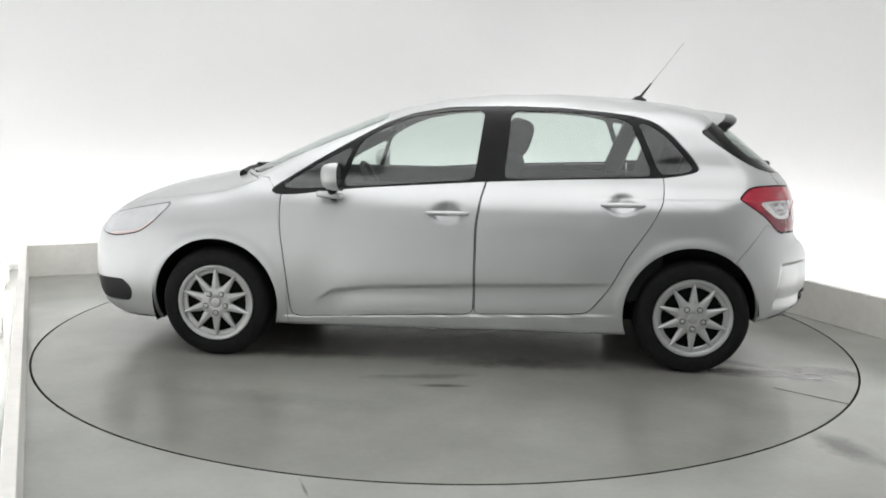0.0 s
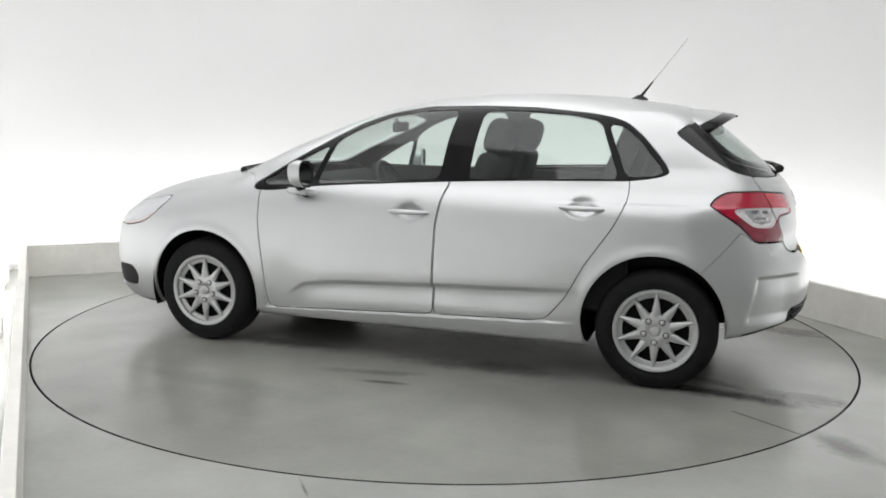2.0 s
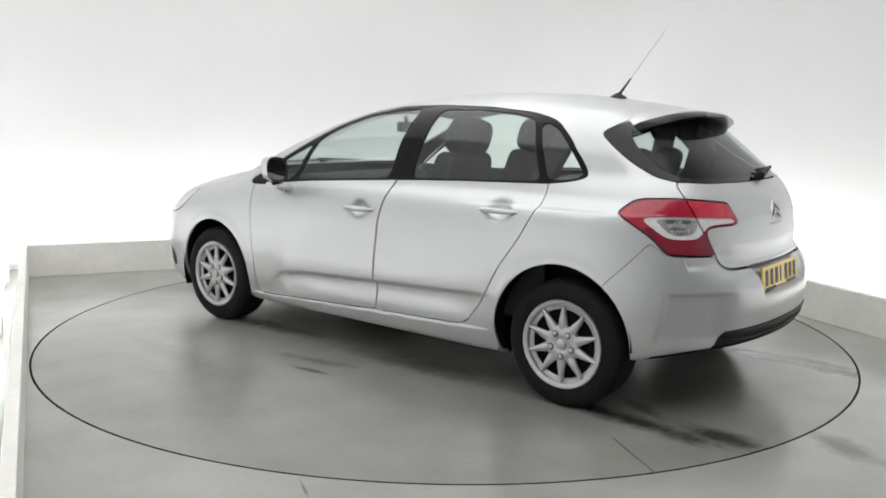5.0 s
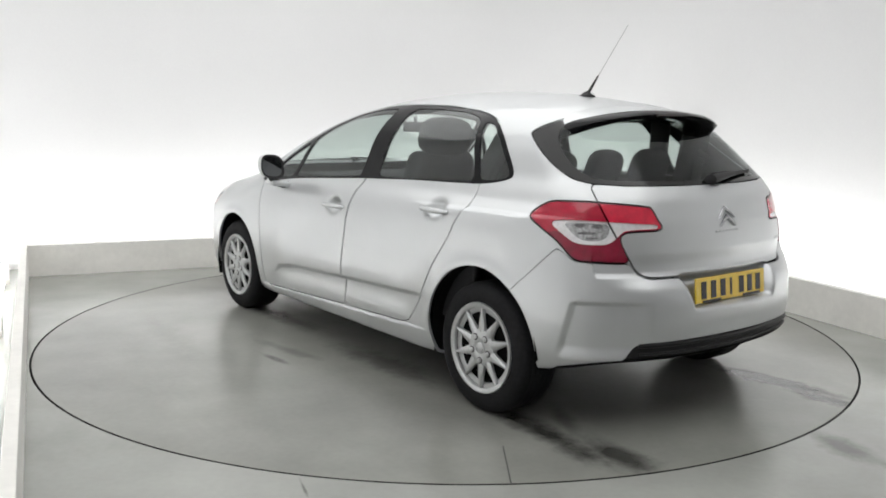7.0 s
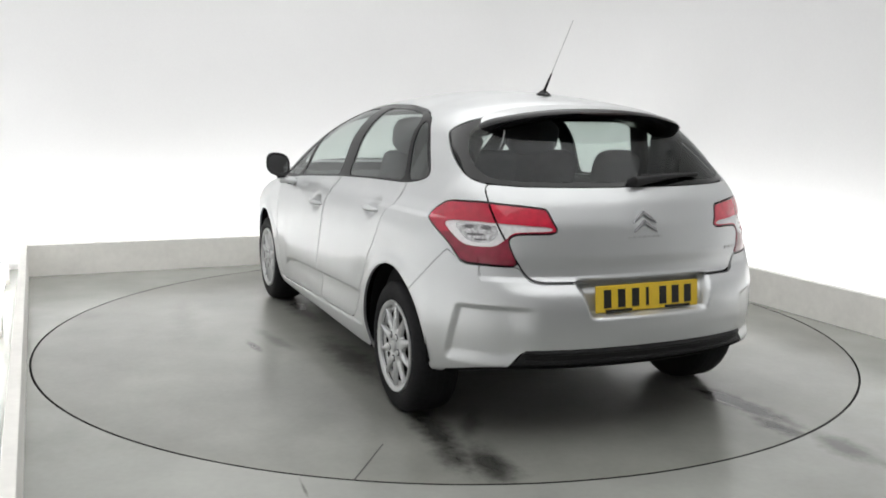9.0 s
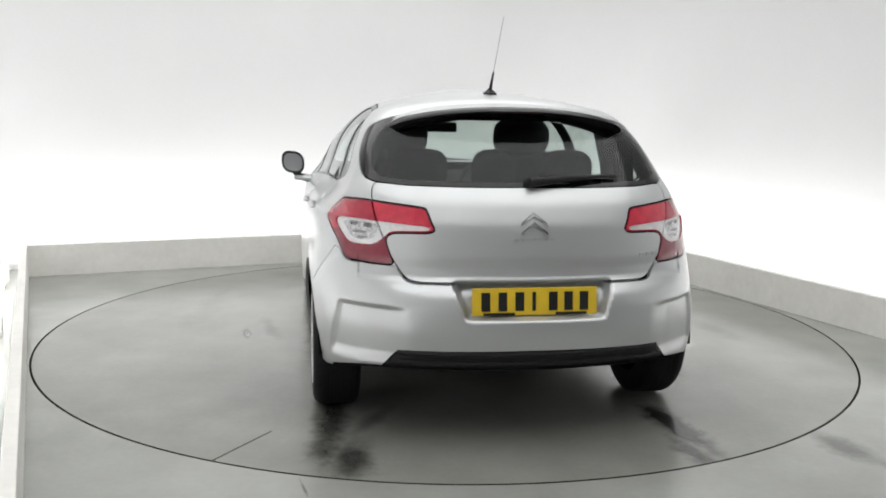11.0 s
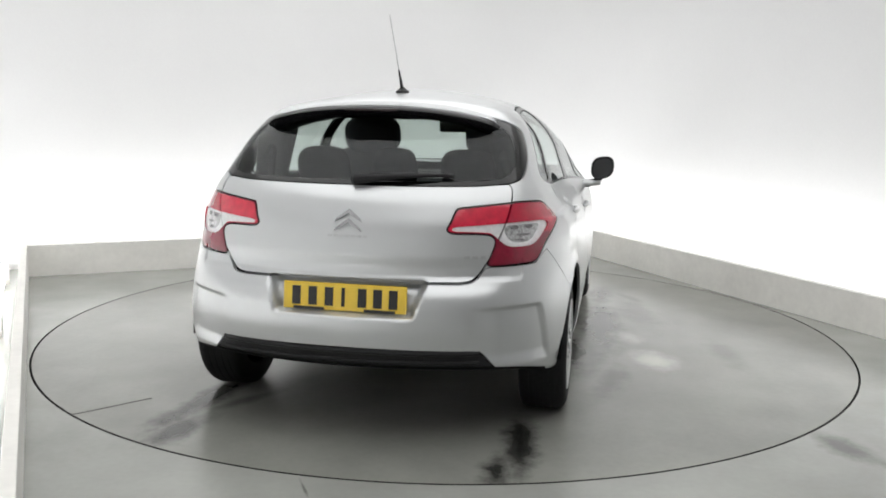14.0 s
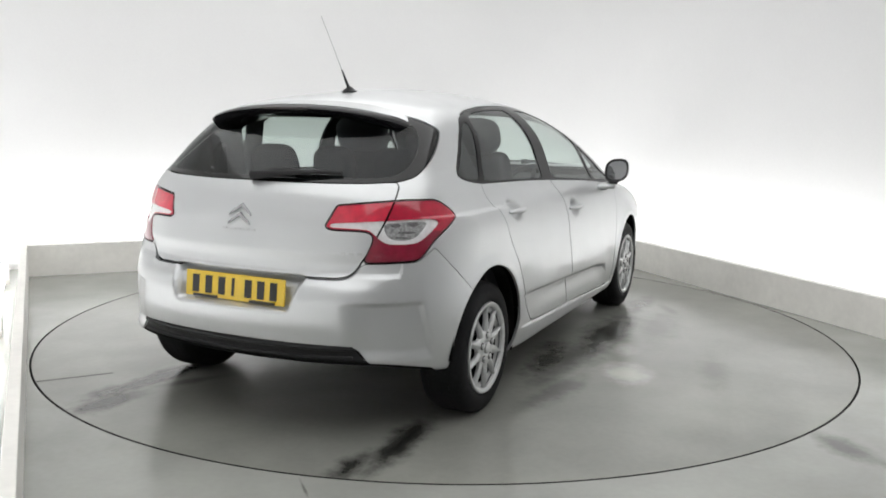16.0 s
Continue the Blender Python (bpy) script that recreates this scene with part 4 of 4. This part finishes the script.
def interior(car):
    for y in (0.36, -0.36):
        carried(seat("front_seat", pose(0.10, y, 0.40), 0.55, 0.68, [(0, 0.33)], 17, "dark grey cloth front seat", 0.075), car)
    carried(seat("rear_bench", pose(-0.78, 0, 0.42), 1.28, 0.52, [(0.36, 0.26), (0, 0.22), (-0.36, 0.26)], 20, "dark grey cloth rear bench with three headrests"), car)
    # dashboard
    bm = bmesh.new()
    section = [(1.22, 0.93), (1.0, 0.955), (0.80, 0.93), (0.72, 0.87), (0.76, 0.70), (0.85, 0.45), (1.2, 0.45)]
    rows = [[bm.verts.new((x - 0.04 * (abs(y) > 0.6), y, z)) for x, z in section] for y in (-0.70, -0.4, 0.0, 0.4, 0.70)]
    for a, b in zip(rows, rows[1:]):
        for i in range(len(section) - 1):
            bm.faces.new((a[i], a[i + 1], b[i + 1], b[i]))
    part("dashboard", bm, TRIM_GREY, car, "dark grey moulded dashboard", smooth=True)
    # instrument hood and wheel (right-hand drive)
    wheel_ob = empty("steering_wheel", pose(0.60, -0.37, 0.86, 0, -62, 0), car)
    bm = bmesh.new()
    rings = []
    for i in range(40):
        a = 2 * math.pi * i / 40
        c = Vector((math.cos(a), math.sin(a), 0))
        rings.append([bm.verts.new(c * (0.185 + 0.016 * math.cos(t)) + Vector((0, 0, 0.016 * math.sin(t)))) for t in np.linspace(0, 2 * math.pi, 11)[:-1]])
    for i in range(40):
        a, b = rings[i], rings[(i + 1) % 40]
        for k in range(10):
            bm.faces.new((a[k], b[k], b[(k + 1) % 10], a[(k + 1) % 10]))
    part("steering_rim", bm, BLACK_PLASTIC, wheel_ob, smooth=True)
    bm = box(bmesh.new(), (0.15, 0.17, 0.05), pose(0, 0, -0.02), 0.02, 3)
    part("steering_hub", bm, BLACK_PLASTIC, wheel_ob, smooth=True)
    for a in (0, 180, 270):
        bm = box(bmesh.new(), (0.12, 0.03, 0.015), pose(0, 0, 0, 0, 0, a) @ pose(0.12, 0, -0.01), 0.006)
        part("steering_spoke", bm, BLACK_PLASTIC, wheel_ob, smooth=True)
    # rear-view mirror on the windscreen
    inner = empty("rear_view_mirror", pose(0.40, 0, 1.275), car)
    part("mirror_housing", box(bmesh.new(), (0.03, 0.235, 0.065), Matrix(), 0.014, 3), BLACK_PLASTIC, inner, smooth=True)
    part("mirror_stalk", tube(bmesh.new(), [(0.01, 0, 0.0), (0.03, 0, 0.04), (0.035, 0, 0.065)], 0.011), BLACK_PLASTIC, inner, smooth=True)
    # cabin floor, centre console, parcel shelf, door cards
    part("cabin_floor", box(bmesh.new(), (2.6, 1.45, 0.03), pose(-0.3, 0, 0.36), 0.01), TRIM_GREY, car)
    part("console", box(bmesh.new(), (0.9, 0.2, 0.28), pose(0.35, 0, 0.50), 0.04, 3), TRIM_GREY, car, smooth=True)
    part("parcel_shelf", box(bmesh.new(), (0.55, 1.16, 0.02), pose(-1.40, 0, 0.98), 0.008), TRIM_GREY, car)
    for side in (1, -1):
        part("door_card", box(bmesh.new(), (2.05, 0.04, 0.62), pose(-0.12, side * 0.765, 0.68, side * 3), 0.015), TRIM_GREY, car)
        part("pillar_trim", box(bmesh.new(), (0.14, 0.04, 0.28), pose(-1.33, side * 0.585, 1.09, side * 14, -32), 0.02, 3), TRIM_GREY, car, smooth=True)
        part("pillar_trim", box(bmesh.new(), (0.12, 0.05, 0.40), pose(-1.075, side * 0.615, 1.16, side * 20, -20), 0.02, 3), TRIM_GREY, car, smooth=True)
        part("quarter_trim", box(bmesh.new(), (0.10, 0.15, 0.34), pose(-1.32, side * 0.585, 1.13, side * 12, -20), 0.03, 3), TRIM_GREY, car, smooth=True)
        part("load_side", box(bmesh.new(), (0.62, 0.04, 0.5), pose(-1.38, side * 0.60, 0.74), 0.015), TRIM_GREY, car)


def door_mirror(car, side):
    ob = empty("door_mirror", pose(0.63, side * 0.955, 1.025, 0, 0, side * -6), car)
    bm = bmesh.new()
    # cap: half a rounded shell, closed face to the rear
    n, rows = 24, []
    for k, (dx, f) in enumerate(((-0.045, 0.97), (-0.03, 1.0), (0.0, 0.99), (0.024, 0.90), (0.042, 0.72), (0.053, 0.45), (0.058, 0.05))):
        ring = []
        for i in range(n):
            a = 2 * math.pi * i / n
            c, s = math.cos(a), math.sin(a)
            ring.append(bm.verts.new((dx, side * 0.075 * f * math.copysign(abs(c) ** 0.75, c), 0.074 * f * math.copysign(abs(s) ** 0.75, s) + 0.012 * c)))
        rows.append(ring)
    for a, b in zip(rows, rows[1:]):
        for i in range(n):
            bm.faces.new((a[i], a[(i + 1) % n], b[(i + 1) % n], b[i]))
    part("mirror_cap", bm, PAINT, ob, "silver mirror cap", smooth=True, sharp=60)
    bm = bmesh.new()
    ringa, ringb = [], []
    for i in range(n):
        a = 2 * math.pi * i / n
        c, s = math.cos(a), math.sin(a)
        y, z = side * 0.075 * math.copysign(abs(c) ** 0.75, c), 0.074 * math.copysign(abs(s) ** 0.75, s) + 0.012 * c
        ringa.append(bm.verts.new((-0.047, y, z)))
        ringb.append(bm.verts.new((-0.036, y * 0.80, z * 0.76)))
    for i in range(n):
        bm.faces.new((ringa[i], ringb[i], ringb[(i + 1) % n], ringa[(i + 1) % n]))
    part("mirror_frame", bm, BLACK_PLASTIC, ob, "black plastic frame", smooth=True)
    bm = bmesh.new()
    bm.faces.new([bm.verts.new((-0.0375, v[0], v[1])) for v in [(side * 0.062 * math.copysign(abs(math.cos(a)) ** 0.75, math.cos(a)), 0.060 * math.copysign(abs(math.sin(a)) ** 0.75, math.sin(a)) + 0.01 * math.cos(a)) for a in np.linspace(0, 2 * math.pi, 33)[:-1]]])
    part("mirror_pane", bm, MIRROR_GLASS, ob, "mirror glass")
    bm = tube(bmesh.new(), [(0.02, -side * 0.16, -0.115), (0.018, -side * 0.085, -0.115), (0.010, -side * 0.035, -0.095), (0.005, -side * 0.015, -0.06)], [0.022, 0.021, 0.024, 0.03], 12)
    part("mirror_arm", bm, BLACK_PLASTIC, ob, "black mirror arm", smooth=True)
    part("mirror_foot", box(bmesh.new(), (0.13, 0.12, 0.034), pose(0.030, -side * 0.065, -0.104, side * 6, -4), 0.014, 3), PAINT, ob, "silver cover of the mirror foot", smooth=True)


def spoiler(car, tail):
    ys = np.linspace(-0.612, 0.612, 51)

    def line(y):
        a = abs(y)
        sag = 0.15 * a ** 2 + 0.28 * a ** 4
        s = 0.28 * a ** 2 + 1.6 * a ** 6
        return sag, s
    top, low = bmesh.new(), bmesh.new()
    trows, lrows = [], []
    for y in ys:
        sag, s = line(y)
        deep = 0.040 + 0.13 * abs(y) ** 2.2
        zt = 1.392 - sag
        # both skins run out to a point on the body at the ends
        fade = float(step01(abs(y), 0.48, 0.612)) ** 1.5
        end = Vector((-1.40, y, 1.280))
        upper = ((-1.36 + 0.3 * s, y, 1.418 - sag - 0.02 * fade), (-1.42 + 0.7 * s, y, 1.416 - sag), (-1.47 + 0.8 * s, y, 1.411 - sag), (-1.52 + 0.95 * s, y, 1.405 - sag), (-1.565 + s, y, 1.399 - sag))
        under = ((-1.565 + s, y, 1.398 - sag), (-1.615 + s, y, zt), (-1.632 + s, y, zt - 0.012), (-1.60 + s, y, zt - 0.022 - 0.5 * deep + 0.012), (-1.53 + s * 0.95, y, zt - deep), (-1.42 + 0.8 * s, y, zt - deep - 0.004))
        trows.append([top.verts.new(Vector(c).lerp(end, fade * i / 4)) for i, c in enumerate(upper)])
        lrows.append([low.verts.new(Vector(c).lerp(end, fade * (0.995 - 0.01 * i))) for i, c in enumerate(under)])
    for bm, rows in ((top, trows), (low, lrows)):
        for a, b in zip(rows, rows[1:]):
            for i in range(len(a) - 1):
                bm.faces.new((a[i], a[i + 1], b[i + 1], b[i]))
        bm.faces.new(rows[0])
        bm.faces.new(rows[-1])
        bmesh.ops.recalc_face_normals(bm, faces=bm.faces)
    part("spoiler", top, PAINT, tail, "silver roof-edge spoiler", smooth=True, sharp=60)
    part("spoiler_underside", low, BLACK_GLOSS, tail, "gloss black spoiler underside", smooth=True, sharp=60)
    bm = box(bmesh.new(), (0.012, 0.24, 0.012), pose(-1.628, 0, 1.378), 0.003)
    part("brake_light", bm, BRAKE_LENS, tail, "dark red high brake light")


def plate_and_badges(car, tail, bumper):
    x = -2.010
    plate = part("number_plate", box(bmesh.new(), (0.008, 0.522, 0.112), pose(x, 0, 0.622, 0, 6), 0.003), PLATE_YELLOW, car, "yellow rear number plate")
    for i, y in enumerate((0.205, 0.135, 0.065, 0.005, -0.075, -0.14, -0.205)):
        w = 0.036 if i != 3 else 0.014
        part("plate_bar", box(bmesh.new(), (0.003, w, 0.076), pose(x - 0.0045, y, 0.6225, 0, 6)), PLATE_BLACK, plate, "black bar")
    for y in (0.15, -0.15):
        part("plate_strip", box(bmesh.new(), (0.004, 0.13, 0.011), pose(x - 0.012, y, 0.573, 0, 6)), PLATE_BLACK, plate, "small black strip")
    for z, r in ((0.412, 0.011), (0.372, 0.008)):
        ridge = [(surface_x(abs(y), z) + 0.004, y, z) for y in np.linspace(-0.55, 0.55, 31)]
        part("insert_ridge", tube(bmesh.new(), ridge, r), BLACK_PLASTIC, bumper, "moulded ridge of the black insert", smooth=True)
    # two chevrons
    for z in (0.955, 0.918):
        bm = bmesh.new()
        for s in (1, -1):
            a = [(0, z + 0.022), (s * 0.05, z - 0.016), (s * 0.058, z - 0.030), (0, z + 0.006)]
            if s < 0:
                a = a[::-1]
            vs = [bm.verts.new((surface_x(abs(y), zz) - d, y, zz)) for d in (0.0, 0.010) for y, zz in a]
            bm.faces.new(vs[4:])
            for i in range(4):
                bm.faces.new((vs[i], vs[(i + 1) % 4], vs[4 + (i + 1) % 4], vs[4 + i]))
        bmesh.ops.recalc_face_normals(bm, faces=bm.faces)
        part("chevron", bm, BADGE, tail, "chrome chevron badge")
    for i in range(7):
        y = 0.075 - 0.025 * i
        part("badge_bar", box(bmesh.new(), (0.005, 0.018, 0.009), pose(surface_x(abs(y), 0.869) - 0.001, y, 0.869, 0, 8)), HUBCAP, tail, "small chrome lettering bar")
    for i in range(3):
        y = -0.485 - 0.032 * i
        part("badge_bar", box(bmesh.new(), (0.005, 0.022, 0.012), pose(surface_x(abs(y), 0.795) - 0.001, y, 0.795, 0, 4, 18)), HUBCAP, tail, "small chrome lettering bar")
    # rear wiper lying along the foot of the window
    wx = surface_x(0.0, 1.10)
    part("rear_wiper", tube(bmesh.new(), [(wx - 0.02, 0.0, 1.085), (wx - 0.045, 0.0, 1.092), (surface_x(0.18, 1.105) - 0.03, -0.18, 1.108), (surface_x(0.33, 1.105) - 0.012, -0.34, 1.115)], [0.024, 0.022, 0.012, 0.006]), BLACK_PLASTIC, tail, "black rear wiper", smooth=True)
    part("wiper_blade", tube(bmesh.new(), [(surface_x(abs(y), 1.108) - 0.012, y, 1.108 + 0.006) for y in np.linspace(-0.06, -0.40, 9)], 0.008), BLACK_PLASTIC, tail, smooth=True)


def aerial(car):
    ob = empty("aerial", pose(-1.085, 0, 1.462), car)
    bm = bmesh.new()
    lathe(bm, [(0.034, 0.0), (0.032, 0.008), (0.02, 0.018), (0.010, 0.028), (0.0005, 0.032)], 20)
    for v in bm.verts:
        v.co.x *= 1.5
    part("aerial_base", bm, BLACK_PLASTIC, ob, smooth=True)
    d = Vector((-0.247, 0, 0.329)).normalized()
    part("aerial_sleeve", tube(bmesh.new(), [d * 0.0 + Vector((0, 0, 0.012)), d * 0.12 + Vector((0, 0, 0.012))], [0.009, 0.004]), BLACK_PLASTIC, ob, smooth=True)
    part("aerial_rod", tube(bmesh.new(), [d * 0.12 + Vector((0, 0, 0.012)), d * 0.42 + Vector((0, 0, 0.012))], [0.002, 0.0016], 6), material("aerial_grey", (0.42, 0.42, 0.42), 0.4, 0.3), ob, smooth=True)


def car_thing():
    car = empty("car")
    tagged(car, "silver five-door hatchback car parked on the turntable", "car")
    tail, bumper = car_body(car)
    for side in (1, -1):
        wheel("wheel", car, 1.304, side * 0.868, side)
        wheel("wheel", car, -1.304, side * 0.868, side)
        wheel_house(car, *AXLE_F, side)
        wheel_house(car, *AXLE_R, side)
        door_mirror(car, side)
    spoiler(car, tail)
    plate_and_badges(car, tail, bumper)
    interior(car)
    aerial(car)
    # wiper arms at the foot of the windscreen
    for y0, y1 in ((0.50, -0.10), (-0.05, -0.55)):
        pts = [(1.30 - 0.25 * y ** 2 + 0.01, y, 1.012 - 0.06 * y ** 2) for y in np.linspace(y0, y1, 7)]
        part("front_wiper", tube(bmesh.new(), pts, [0.022, 0.018, 0.014, 0.014, 0.012, 0.011, 0.009]), BLACK_PLASTIC, car, "black windscreen wiper", smooth=True)
    return car


CAR = car_thing()


def motions():
    rows_t, rows_c = [], []
    for t, a in enumerate(HEADING):
        turn = pose(0, 0, 0, 0, 0, a)
        rows_t.append((float(t), turn))
        rows_c.append((float(t), turn @ Matrix.Translation(CAR_OFFSET)))
    walk(TURNTABLE, rows_t)
    walk(CAR, rows_c)


motions()
